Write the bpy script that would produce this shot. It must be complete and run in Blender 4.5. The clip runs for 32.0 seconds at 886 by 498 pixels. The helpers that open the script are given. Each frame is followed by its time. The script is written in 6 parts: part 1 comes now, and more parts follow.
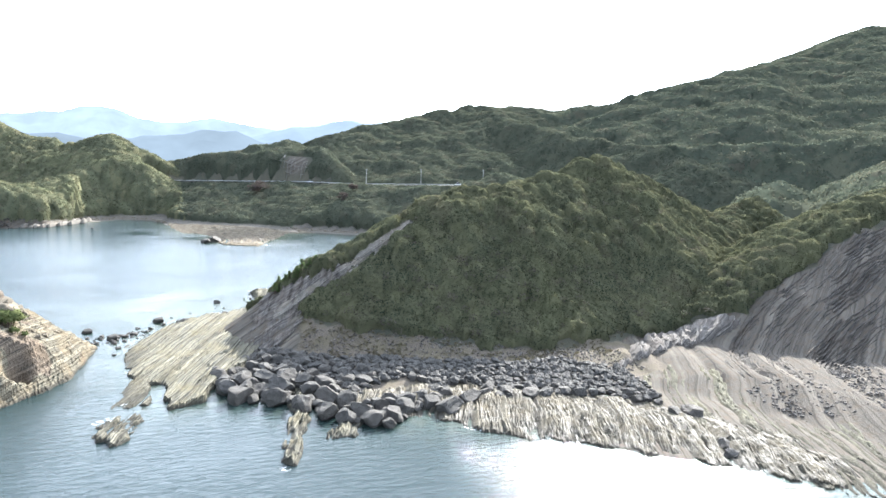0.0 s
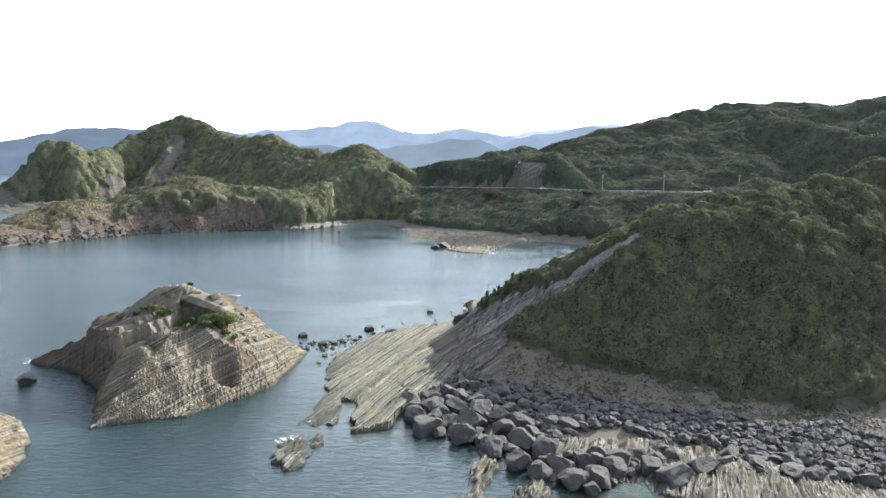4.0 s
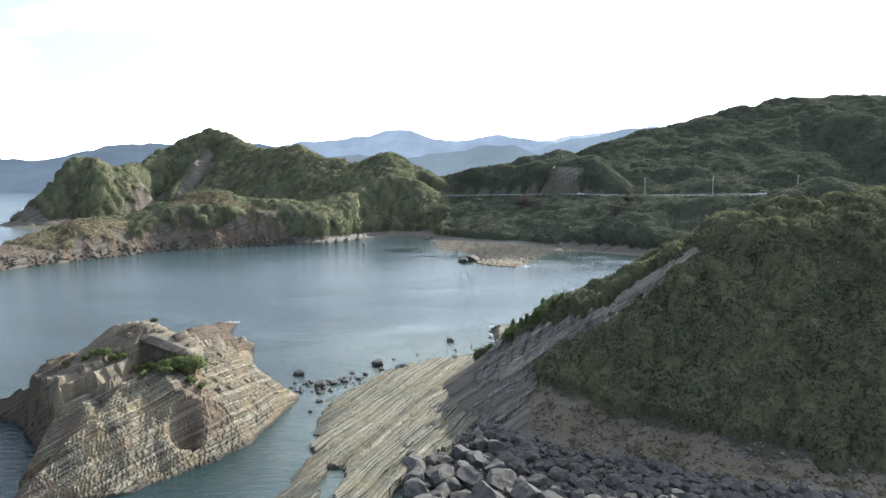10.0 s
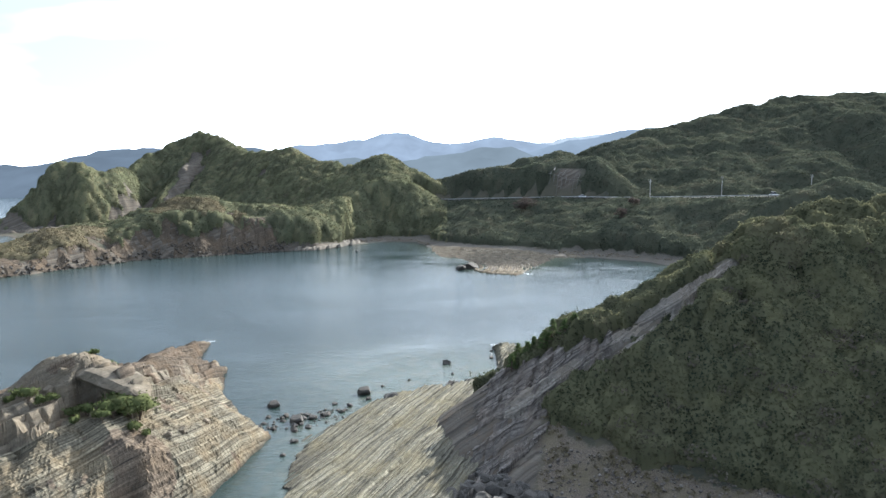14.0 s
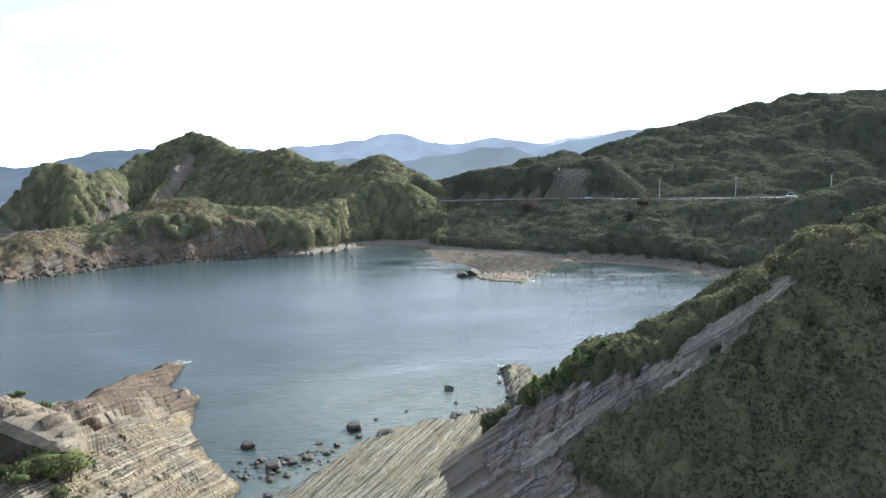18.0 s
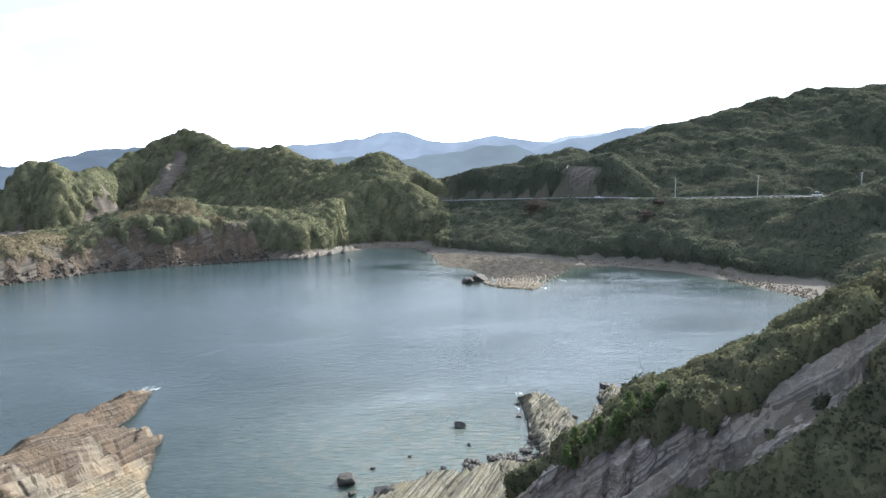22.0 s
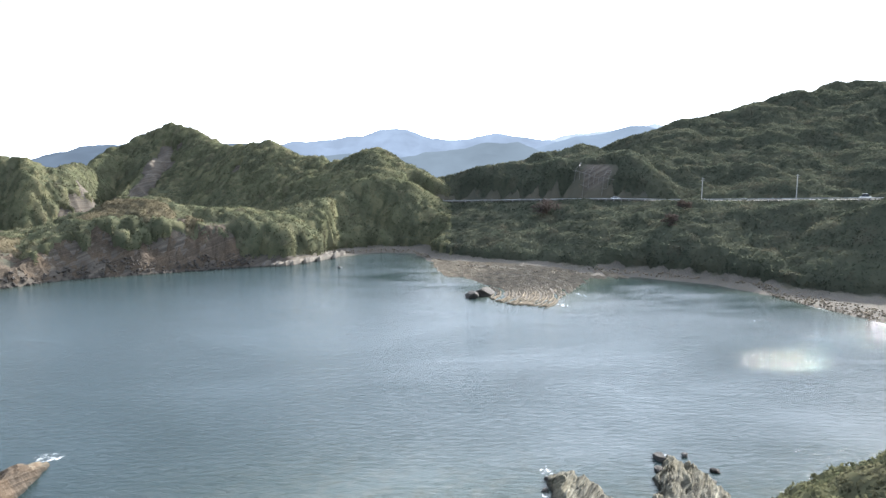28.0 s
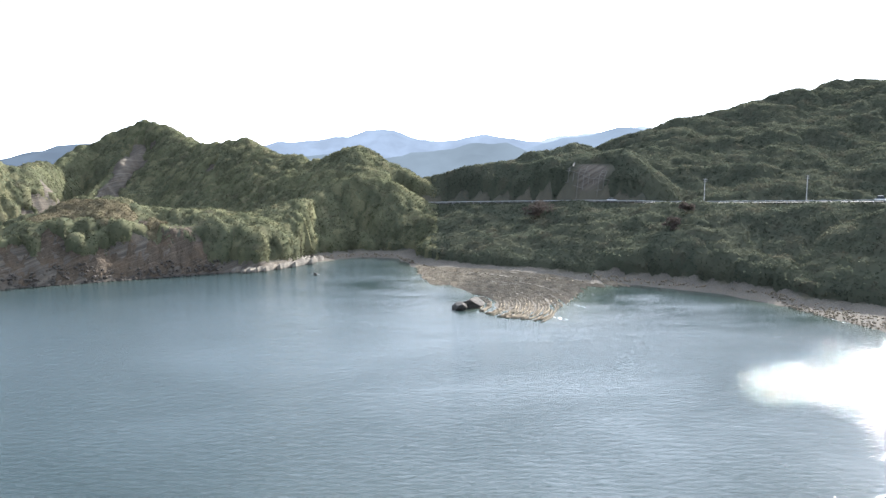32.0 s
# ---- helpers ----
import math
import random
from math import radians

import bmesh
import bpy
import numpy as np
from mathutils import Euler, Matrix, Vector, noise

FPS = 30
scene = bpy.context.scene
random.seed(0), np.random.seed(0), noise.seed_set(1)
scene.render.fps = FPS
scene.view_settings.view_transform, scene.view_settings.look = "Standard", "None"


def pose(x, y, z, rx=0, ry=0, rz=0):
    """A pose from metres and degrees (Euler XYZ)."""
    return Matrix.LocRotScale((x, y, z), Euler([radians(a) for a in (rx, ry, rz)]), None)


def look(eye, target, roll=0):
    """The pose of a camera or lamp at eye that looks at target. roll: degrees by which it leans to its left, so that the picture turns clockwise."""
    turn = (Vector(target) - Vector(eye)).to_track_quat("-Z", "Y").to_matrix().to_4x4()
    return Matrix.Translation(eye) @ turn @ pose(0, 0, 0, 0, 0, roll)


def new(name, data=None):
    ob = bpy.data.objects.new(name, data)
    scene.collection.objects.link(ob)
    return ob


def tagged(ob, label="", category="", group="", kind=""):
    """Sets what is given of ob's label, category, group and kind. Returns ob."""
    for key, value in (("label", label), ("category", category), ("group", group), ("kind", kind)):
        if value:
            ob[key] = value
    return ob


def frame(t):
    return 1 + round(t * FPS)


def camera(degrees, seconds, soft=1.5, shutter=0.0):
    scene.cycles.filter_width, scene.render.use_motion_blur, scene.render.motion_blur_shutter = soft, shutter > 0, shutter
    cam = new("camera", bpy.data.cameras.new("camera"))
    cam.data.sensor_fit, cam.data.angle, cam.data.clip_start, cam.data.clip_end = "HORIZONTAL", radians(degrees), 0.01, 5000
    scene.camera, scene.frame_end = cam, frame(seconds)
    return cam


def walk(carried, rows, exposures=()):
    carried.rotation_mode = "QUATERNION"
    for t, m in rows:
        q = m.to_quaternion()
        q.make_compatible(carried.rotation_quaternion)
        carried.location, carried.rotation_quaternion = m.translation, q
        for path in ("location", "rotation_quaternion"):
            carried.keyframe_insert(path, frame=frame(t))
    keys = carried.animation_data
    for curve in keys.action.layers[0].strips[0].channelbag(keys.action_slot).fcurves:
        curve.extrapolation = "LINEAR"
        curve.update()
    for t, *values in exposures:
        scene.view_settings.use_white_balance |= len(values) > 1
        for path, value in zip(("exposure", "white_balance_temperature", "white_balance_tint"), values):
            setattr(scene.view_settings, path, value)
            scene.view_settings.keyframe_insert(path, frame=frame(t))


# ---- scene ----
cam = camera(68.4, 32.0)
PATH = [
    (0, (-15.107, -116.605, 43.961), (-14.305, -114.791, 43.699), 2.3),
    (1, (-11.811, -112.41, 43.931), (-11.163, -110.537, 43.665), 2.1),
    (1.5, (-10.361, -110.32, 43.852), (-9.801, -108.419, 43.585), 1.9),
    (2, (-8.981, -108.166, 43.842), (-8.523, -106.238, 43.573), 1.8),
    (2.5, (-7.873, -105.84, 43.681), (-7.514, -103.891, 43.412), 1.8),
    (3, (-6.852, -103.659, 43.581), (-6.591, -101.694, 43.313), 1.6),
    (3.5, (-5.877, -101.418, 43.428), (-5.71, -99.443, 43.16), 1.6),
    (5.5, (-2.527, -93.03, 43.131), (-2.518, -91.047, 42.871), 1.1),
    (6, (-1.906, -90.818, 43.116), (-1.904, -88.835, 42.856), 0.9),
    (7.5, (-0.711, -84.468, 42.685), (-0.728, -82.484, 42.434), 0.6),
    (9, (0.16, -79.103, 42.849), (0.137, -77.118, 42.602), 0.3),
    (11, (0.809, -71.123, 42.968), (0.791, -69.138, 42.726), -0.0),
    (13, (1.038, -62.873, 42.901), (1.022, -60.887, 42.663), -0.2),
    (14.5, (1.139, -56.079, 42.626), (1.124, -54.093, 42.391), -0.3),
    (16.5, (0.929, -47.788, 42.787), (0.916, -45.802, 42.553), -0.4),
    (19, (0.04, -36.482, 42.652), (0.029, -34.496, 42.418), -0.4),
    (21, (-0.887, -26.504, 42.509), (-0.898, -24.519, 42.271), -0.5),
    (23, (-1.648, -15.254, 42.155), (-1.658, -13.268, 41.918), -0.4),
    (25, (-1.889, -4.728, 42.23), (-1.899, -2.742, 41.989), -0.4),
    (28, (-1.328, 12.218, 42.057), (-1.342, 14.203, 41.814), -0.2),
    (29, (-1.127, 18.193, 41.979), (-1.141, 20.178, 41.736), -0.2),
    (30, (-1.467, 23.483, 41.526), (-1.47, 25.469, 41.285), -0.2),
    (31, (-0.934, 28.775, 41.311), (-0.927, 30.76, 41.071), -0.1),
    (32, (-0.638, 33.128, 40.93), (-0.613, 35.114, 40.692), -0.0),
]
walk(cam, [(t, look(eye, target, roll)) for t, eye, target, roll in PATH],
     [(0, 3.05, 6100, 9), (1, 2.87, 6100, 9), (2, 2.63, 6100, 9), (3, 2.43, 6100, 9), (4.5, 2.27, 6100, 9), (6, 2.18, 6100, 8), (13, 2.16, 6100, 8), (19, 2.2, 6100, 9), (25, 2.26, 6150, 10),
      (32, 2.46, 6200, 11)])

# ---------------------------------------------------------------- light
SUN_AZ, SUN_EL = radians(45), radians(29)      # azimuth to the right of +y, elevation
SUN_DIR = Vector((math.sin(SUN_AZ) * math.cos(SUN_EL), math.cos(SUN_AZ) * math.cos(SUN_EL), math.sin(SUN_EL)))
world = bpy.data.worlds.new("sky")
scene.world = world
world.use_nodes = True


def sky_nodes():
    nt = world.node_tree
    nt.nodes.clear()
    out = nt.nodes.new("ShaderNodeOutputWorld")
    bg = nt.nodes.new("ShaderNodeBackground")
    sky = nt.nodes.new("ShaderNodeTexSky")
    sky.sky_type, sky.sun_disc = "NISHITA", False
    sky.sun_elevation, sky.sun_rotation = SUN_EL, SUN_AZ
    sky.air_density, sky.dust_density, sky.ozone_density = 1.0, 0.8, 2.0
    gain = nt.nodes.new("ShaderNodeVectorMath")
    gain.operation = "SCALE"
    gain.inputs["Scale"].default_value = 0.03
    nt.links.new(sky.outputs[0], gain.inputs[0])
    # thin bright cloud over most of the sky, with soft blue gaps
    tc = nt.nodes.new("ShaderNodeTexCoord")
    mp = nt.nodes.new("ShaderNodeMapping")
    mp.inputs["Scale"].default_value = (1.0, 1.0, 3.4)
    mp.inputs["Location"].default_value = (0.35, 0.1, 0.0)
    nz = nt.nodes.new("ShaderNodeTexNoise")
    nz.inputs["Scale"].default_value, nz.inputs["Detail"].default_value = 2.1, 4
    nz.inputs["Roughness"].default_value = 0.55
    ramp = nt.nodes.new("ShaderNodeMapRange")
    ramp.interpolation_type = "SMOOTHSTEP"
    ramp.inputs["From Min"].default_value, ramp.inputs["From Max"].default_value = 0.34, 0.64
    ramp.inputs["To Min"].default_value, ramp.inputs["To Max"].default_value = 0.12, 1.0
    nt.links.new(tc.outputs["Generated"], mp.inputs[0])
    nt.links.new(mp.outputs[0], nz.inputs["Vector"])
    mix = nt.nodes.new("ShaderNodeMix")
    mix.data_type = "RGBA"
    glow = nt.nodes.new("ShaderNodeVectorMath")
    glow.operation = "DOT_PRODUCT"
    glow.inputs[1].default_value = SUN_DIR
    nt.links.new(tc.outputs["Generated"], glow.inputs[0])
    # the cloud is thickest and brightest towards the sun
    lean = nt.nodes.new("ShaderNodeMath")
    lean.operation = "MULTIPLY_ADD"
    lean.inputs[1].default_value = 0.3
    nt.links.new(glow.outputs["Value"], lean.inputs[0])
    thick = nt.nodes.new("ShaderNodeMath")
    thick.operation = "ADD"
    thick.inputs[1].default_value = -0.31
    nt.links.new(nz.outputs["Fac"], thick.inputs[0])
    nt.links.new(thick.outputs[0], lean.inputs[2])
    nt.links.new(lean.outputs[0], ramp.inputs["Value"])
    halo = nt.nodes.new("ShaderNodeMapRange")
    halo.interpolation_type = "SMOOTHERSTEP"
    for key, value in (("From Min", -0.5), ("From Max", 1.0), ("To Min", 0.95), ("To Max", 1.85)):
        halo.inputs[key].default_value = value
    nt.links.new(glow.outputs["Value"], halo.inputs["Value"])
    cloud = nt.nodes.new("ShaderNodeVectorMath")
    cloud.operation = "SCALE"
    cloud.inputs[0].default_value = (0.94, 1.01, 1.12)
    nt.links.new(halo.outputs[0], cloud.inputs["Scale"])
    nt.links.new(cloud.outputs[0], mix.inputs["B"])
    # towards the horizon the layers of cloud close up
    up = nt.nodes.new("ShaderNodeSeparateXYZ")
    nt.links.new(tc.outputs["Generated"], up.inputs[0])
    low = nt.nodes.new("ShaderNodeMapRange")
    for key, value in (("From Min", 0.02), ("From Max", 0.12), ("To Min", 1.0), ("To Max", 0.0)):
        low.inputs[key].default_value = value
    nt.links.new(up.outputs["Z"], low.inputs["Value"])
    most = nt.nodes.new("ShaderNodeMath")
    most.operation = "MAXIMUM"
    nt.links.new(ramp.outputs[0], most.inputs[0])
    nt.links.new(low.outputs[0], most.inputs[1])
    nt.links.new(most.outputs[0], mix.inputs["Factor"])
    nt.links.new(gain.outputs[0], mix.inputs["A"])
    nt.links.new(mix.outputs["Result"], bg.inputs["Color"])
    bg.inputs["Strength"].default_value = 0.93
    nt.links.new(bg.outputs[0], out.inputs[0])


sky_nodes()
sun_data = bpy.data.lights.new("sun", "SUN")
sun_data.energy, sun_data.angle, sun_data.color = 2.7, radians(0.6), (1.0, 0.94, 0.85)
sun = new("sun", sun_data)
sun.matrix_world = look(SUN_DIR * 300, (0, 0, 0))


# ---------------------------------------------------------------- materials
class Mat:
    """A small builder of node materials."""

    def __init__(self, name):
        self.m = bpy.data.materials.new(name)
        self.m.use_nodes = True
        self.nt = self.m.node_tree
        self.bsdf = self.nt.nodes["Principled BSDF"]
        self.geo = None

    def n(self, kind, **inputs):
        node = self.nt.nodes.new(kind)
        for k, v in inputs.items():
            node.inputs[k.replace("_", " ")].default_value = v
        return node

    def link(self, a, b):
        self.nt.links.new(a, b)

    def pos(self):
        if self.geo is None:
            self.geo = self.n("ShaderNodeNewGeometry")
        return self.geo.outputs["Position"]

    def local(self):
        return self.n("ShaderNodeTexCoord").outputs["Object"]

    def scaled(self, vec, sx, sy, sz, rot=(0, 0, 0)):
        mp = self.n("ShaderNodeMapping")
        mp.inputs["Scale"].default_value, mp.inputs["Rotation"].default_value = (sx, sy, sz), rot
        self.link(vec, mp.inputs[0])
        return mp.outputs[0]

    def noise(self, vec, scale, detail=4, rough=0.55, dist=0.0):
        nz = self.n("ShaderNodeTexNoise", Scale=scale, Detail=detail, Roughness=rough, Distortion=dist)
        self.link(vec, nz.inputs["Vector"])
        return nz.outputs["Fac"]

    def ramp(self, fac, lo, hi, to0=0.0, to1=1.0):
        r = self.n("ShaderNodeMapRange")
        for k, v in (("From Min", lo), ("From Max", hi), ("To Min", to0), ("To Max", to1)):
            r.inputs[k].default_value = v
        self.link(fac, r.inputs["Value"])
        return r.outputs[0]

    def mix(self, fac, a, b):
        node = self.n("ShaderNodeMix")
        node.data_type = "RGBA"
        for sock, v in (("Factor", fac), ("A", a), ("B", b)):
            if isinstance(v, tuple):
                node.inputs[sock].default_value = (*v, 1) if len(v) == 3 else v
            elif isinstance(v, float):
                node.inputs[sock].default_value = v
            else:
                self.link(v, node.inputs[sock])
        return node.outputs["Result"]

    def math(self, op, a, b=0.0):
        node = self.n("ShaderNodeMath")
        node.operation = op
        for k, v in ((0, a), (1, b)):
            if isinstance(v, (int, float)):
                node.inputs[k].default_value = v
            else:
                self.link(v, node.inputs[k])
        return node.outputs[0]

    def attr(self, name):
        a = self.n("ShaderNodeAttribute")
        a.attribute_name = name
        return a.outputs["Fac"]

    def bump(self, height, strength=0.5, dist=0.1, before=None):
        b = self.n("ShaderNodeBump", Strength=strength, Distance=dist)
        self.link(height, b.inputs["Height"])
        if before is not None:
            self.link(before, b.inputs["Normal"])
        return b.outputs[0]

    def done(self, color=None, rough=0.8, normal=None, **more):
        if isinstance(color, tuple):
            self.bsdf.inputs["Base Color"].default_value = (*color, 1)
        elif color is not None:
            self.link(color, self.bsdf.inputs["Base Color"])
        if isinstance(rough, float):
            self.bsdf.inputs["Roughness"].default_value = rough
        else:
            self.link(rough, self.bsdf.inputs["Roughness"])
        if normal is not None:
            self.link(normal, self.bsdf.inputs["Normal"])
        for k, v in more.items():
            self.bsdf.inputs[k.replace("_", " ")].default_value = v
        return self.m


# The beds strike to the north-north-east and dip west at about 35 degrees.
BED = Vector((-0.53, 0.21, 0.82)).normalized()


def bed_height(m, vec):
    """The coordinate across the beds, in metres, with a slight waviness."""
    d = m.n("ShaderNodeVectorMath")
    d.operation = "DOT_PRODUCT"
    m.link(vec, d.inputs[0])
    d.inputs[1].default_value = BED
    wav = m.ramp(m.noise(vec, 0.06, 3), 0.0, 1.0, -1.2, 1.2)
    return m.math("ADD", d.outputs["Value"], wav)


def bands(m, height, scale, detail=2):
    """Noise that varies only across the beds."""
    c = m.n("ShaderNodeCombineXYZ")
    m.link(height, c.inputs["X"])
    return m.noise(c.outputs[0], scale, detail, 0.6)


def rock_mat(name, dark, pale, warm, amount=1.0, wet_gloss=False, bedded=True, tide=0.7):
    m = Mat(name)
    p = m.pos()
    u = bed_height(m, p)
    b1, b2 = (bands(m, u, 0.9, 3), bands(m, u, 3.0, 2)) if bedded else (m.noise(p, 0.4, 4, 0.6), m.noise(p, 1.6, 3, 0.6))
    grain, blot = m.noise(p, 2.6, 6, 0.65), m.noise(p, 0.22, 4)
    col = m.mix(m.ramp(b1, 0.36, 0.64), dark, pale)
    # dark interbeds, with the shade of gaps between beds painted in too
    col = m.mix(m.ramp(b2, 0.5, 0.57, 0.0, 0.9 * amount), col, tuple(0.4 * c for c in dark))
    if bedded:
        # some beds are paler and run out along their length
        run = m.noise(m.scaled(p, 0.12, 0.12, 0.3), 1.0, 3, 0.6)
        cream = m.math("MULTIPLY", m.ramp(bands(m, u, 1.7, 2), 0.56, 0.62, 0.0, 0.8 * amount), m.ramp(run, 0.48, 0.6))
        col = m.mix(cream, col, tuple(min(0.5, 1.45 * a + 0.25 * b) for a, b in zip(pale, warm)))
        col = m.mix(m.ramp(m.noise(p, 0.45, 5, 0.65, 0.8), 0.54, 0.66, 0.0, 0.65), col, tuple(0.75 * a + 0.25 * b for a, b in zip(dark, warm)))
    col = m.mix(m.ramp(blot, 0.45, 0.7, 0.0, 0.7), col, warm)
    col = m.mix(m.ramp(grain, 0.3, 0.75, 0.5, 0.0), col, tuple(0.5 * c for c in dark))
    z = m.n("ShaderNodeSeparateXYZ")
    m.link(p, z.inputs[0])
    wet = m.ramp(m.math("ADD", z.outputs["Z"], m.ramp(grain, 0, 1, -0.35, 0.35)), tide - 0.55, tide, 0.75, 0.0)
    col = m.mix(wet, col, (0.035, 0.033, 0.028))
    h = m.math("ADD", m.math("MULTIPLY", b1, 0.9), m.math("ADD", m.math("MULTIPLY", b2, 0.4), m.math("MULTIPLY", grain, 0.5)))
    rough = 0.9
    if wet_gloss:
        # the tide has left films of water in the hollows
        rough = m.ramp(m.noise(p, 0.5, 4, 0.6), 0.42, 0.6, 0.55, 0.9)
    fine = m.bump(m.noise(p, 9.0, 4, 0.7), 0.6, 0.06)
    m.done(col, rough, m.bump(h, 0.9, 0.35, fine))
    m.bsdf.inputs["Specular IOR Level"].default_value = 0.18 if wet_gloss else 0.15
    return m.m


STRATA = rock_mat("bedded_sandstone", (0.085, 0.08, 0.062), (0.25, 0.236, 0.184), (0.18, 0.158, 0.10))
WET_STRATA = rock_mat("wet_sandstone", (0.062, 0.054, 0.041), (0.17, 0.15, 0.108), (0.13, 0.105, 0.064), 0.9, True)
STACK_ROCK = rock_mat("ochre_bedded_rock", (0.075, 0.066, 0.05), (0.29, 0.262, 0.195), (0.245, 0.185, 0.11), 0.9)
MASSIVE_ROCK = rock_mat("massive_ochre_bed", (0.12, 0.103, 0.08), (0.23, 0.2, 0.155), (0.24, 0.185, 0.12), 0.15)
RED_ROCK = rock_mat("reddish_weathered_rock", (0.07, 0.058, 0.047), (0.24, 0.19, 0.14), (0.21, 0.15, 0.095), 0.6)
SHELF_ROCK = rock_mat("olive_shelf_rock", (0.10, 0.092, 0.066), (0.225, 0.21, 0.155), (0.16, 0.145, 0.09), 0.4)
REEF_ROCK = rock_mat("buff_reef_rock", (0.13, 0.11, 0.082), (0.34, 0.288, 0.212), (0.24, 0.19, 0.13), 0.5, False, False, 0.3)
CAPE_ROCK = rock_mat("brown_cape_rock", (0.068, 0.055, 0.043), (0.15, 0.12, 0.09), (0.15, 0.107, 0.07), 0.7)
BAND_ROCK = rock_mat("pale_grey_sandstone", (0.15, 0.138, 0.12), (0.34, 0.31, 0.27), (0.25, 0.21, 0.165), 0.6)
FLANK_ROCK = rock_mat("grey_flank_sandstone", (0.095, 0.086, 0.079), (0.27, 0.247, 0.222), (0.2, 0.166, 0.138), 0.9)
CLIFF = rock_mat("grey_shale", (0.065, 0.06, 0.054), (0.14, 0.125, 0.11), (0.115, 0.092, 0.072))


def boulder_mat():
    m = Mat("dark_grey_boulder")
    p = m.pos()
    info = m.n("ShaderNodeObjectInfo")
    g, f = m.noise(p, 0.8, 5, 0.6), m.noise(p, 6.0, 5, 0.7)
    col = m.mix(m.ramp(g, 0.35, 0.7), (0.036, 0.034, 0.031), (0.092, 0.086, 0.077))
    col = m.mix(m.ramp(info.outputs["Random"], 0.0, 1.0, 0.0, 0.45), col, (0.075, 0.063, 0.05))
    col = m.mix(m.ramp(f, 0.58, 0.8, 0.0, 0.45), col, (0.115, 0.108, 0.098))
    return m.done(col, 0.88, m.bump(m.math("ADD", m.math("MULTIPLY", g, 1.2), f), 0.9, 0.22))


BOULDER = boulder_mat()


def ground_mat():
    m = Mat("scrub_ground")
    p = m.pos()
    a, b, f = m.noise(p, 0.05, 5), m.noise(p, 0.6, 5, 0.6), m.noise(p, 3.0, 5, 0.65)
    veg = m.mix(m.ramp(a, 0.4, 0.6), (0.06, 0.062, 0.048), (0.085, 0.08, 0.06))
    veg = m.mix(m.ramp(b, 0.5, 0.75, 0.0, 0.6), veg, (0.11, 0.092, 0.06))
    u = bed_height(m, p)
    bd, b2 = bands(m, u, 0.7, 3), bands(m, u, 2.4, 2)
    rock = m.mix(m.ramp(bd, 0.36, 0.62), (0.062, 0.056, 0.049), (0.15, 0.134, 0.112))
    rock = m.mix(m.ramp(b, 0.45, 0.75, 0.0, 0.6), rock, (0.11, 0.078, 0.052))
    rock = m.mix(m.ramp(b2, 0.52, 0.6, 0.0, 0.6), rock, (0.035, 0.031, 0.027))
    beach = m.mix(m.ramp(f, 0.3, 0.7), (0.075, 0.068, 0.058), (0.175, 0.16, 0.137))
    beach = m.mix(m.ramp(b, 0.5, 0.7, 0.0, 0.6), beach, (0.14, 0.115, 0.085))
    edge = m.ramp(f, 0.0, 1.0, -0.3, 0.3)
    gravel = m.mix(m.ramp(m.noise(p, 7.0, 4, 0.7), 0.35, 0.7), (0.07, 0.058, 0.046), (0.21, 0.178, 0.142))
    gravel = m.mix(m.ramp(m.noise(p, 0.22, 4, 0.6), 0.42, 0.62, 0.0, 0.7), gravel, (0.125, 0.108, 0.07))
    beach = m.mix(m.attr("scree"), beach, gravel)
    col = m.mix(m.ramp(m.math("ADD", m.attr("rock"), edge), 0.4, 0.6), veg, rock)
    col = m.mix(m.ramp(m.math("ADD", m.attr("beach"), edge), 0.4, 0.6), col, beach)
    h = m.math("ADD", m.math("MULTIPLY", bd, m.attr("rock")), m.math("MULTIPLY", f, 0.5))
    m.done(col, 0.95, m.bump(h, 0.8, 0.4))
    m.bsdf.inputs["Specular IOR Level"].default_value = 0.08
    return m.m


GROUND = ground_mat()


def leaf_mat(name, c0, c1, c2, trans=0.3, grown=False):
    m = Mat(name)
    m.pos()
    r = m.geo.outputs["Random Per Island"]
    big = m.noise(m.pos(), 0.045, 3)
    col = m.mix(m.ramp(big, 0.4, 0.62), c0, c1)
    col = m.mix(m.ramp(m.noise(m.pos(), 0.13, 4, 0.6), 0.5, 0.68, 0.0, 0.55), col, tuple(0.62 * a + 0.38 * b for a, b in zip(c0, (0.09, 0.07, 0.05))))
    clump = m.noise(m.pos(), 0.5, 3, 0.6)
    if grown:
        # every crown has a tone of its own
        tone = m.attr("tone")
        col = m.mix(m.ramp(tone, 0.0, 0.45, 0.85, 0.0), col, tuple(0.5 * c for c in c0))
        col = m.mix(m.ramp(tone, 0.6, 0.95, 0.0, 0.85), col, c2)
        col = m.mix(m.ramp(m.math("FRACT", m.math("MULTIPLY", tone, 7.0)), 0.8, 0.95, 0.0, 0.55), col, (0.098, 0.086, 0.066))
    col = m.mix(m.ramp(clump, 0.42, 0.7, 0.0, 0.3 if grown else 0.75), col, c2)
    col = m.mix(m.ramp(r, 0.45, 1.0, 0.0, 0.6), col, c2)
    m.done(col, 0.95, m.bump(m.noise(m.pos(), 2.2, 4, 0.65), 0.25, 0.12))
    m.bsdf.inputs["Specular IOR Level"].default_value = 0.0
    tr = m.n("ShaderNodeBsdfTranslucent")
    m.link(col, tr.inputs["Color"])
    ms = m.n("ShaderNodeMixShader")
    ms.inputs[0].default_value = trans
    m.link(m.bsdf.outputs[0], ms.inputs[1])
    m.link(tr.outputs[0], ms.inputs[2])
    m.link(ms.outputs[0], m.nt.nodes["Material Output"].inputs["Surface"])
    return m.m


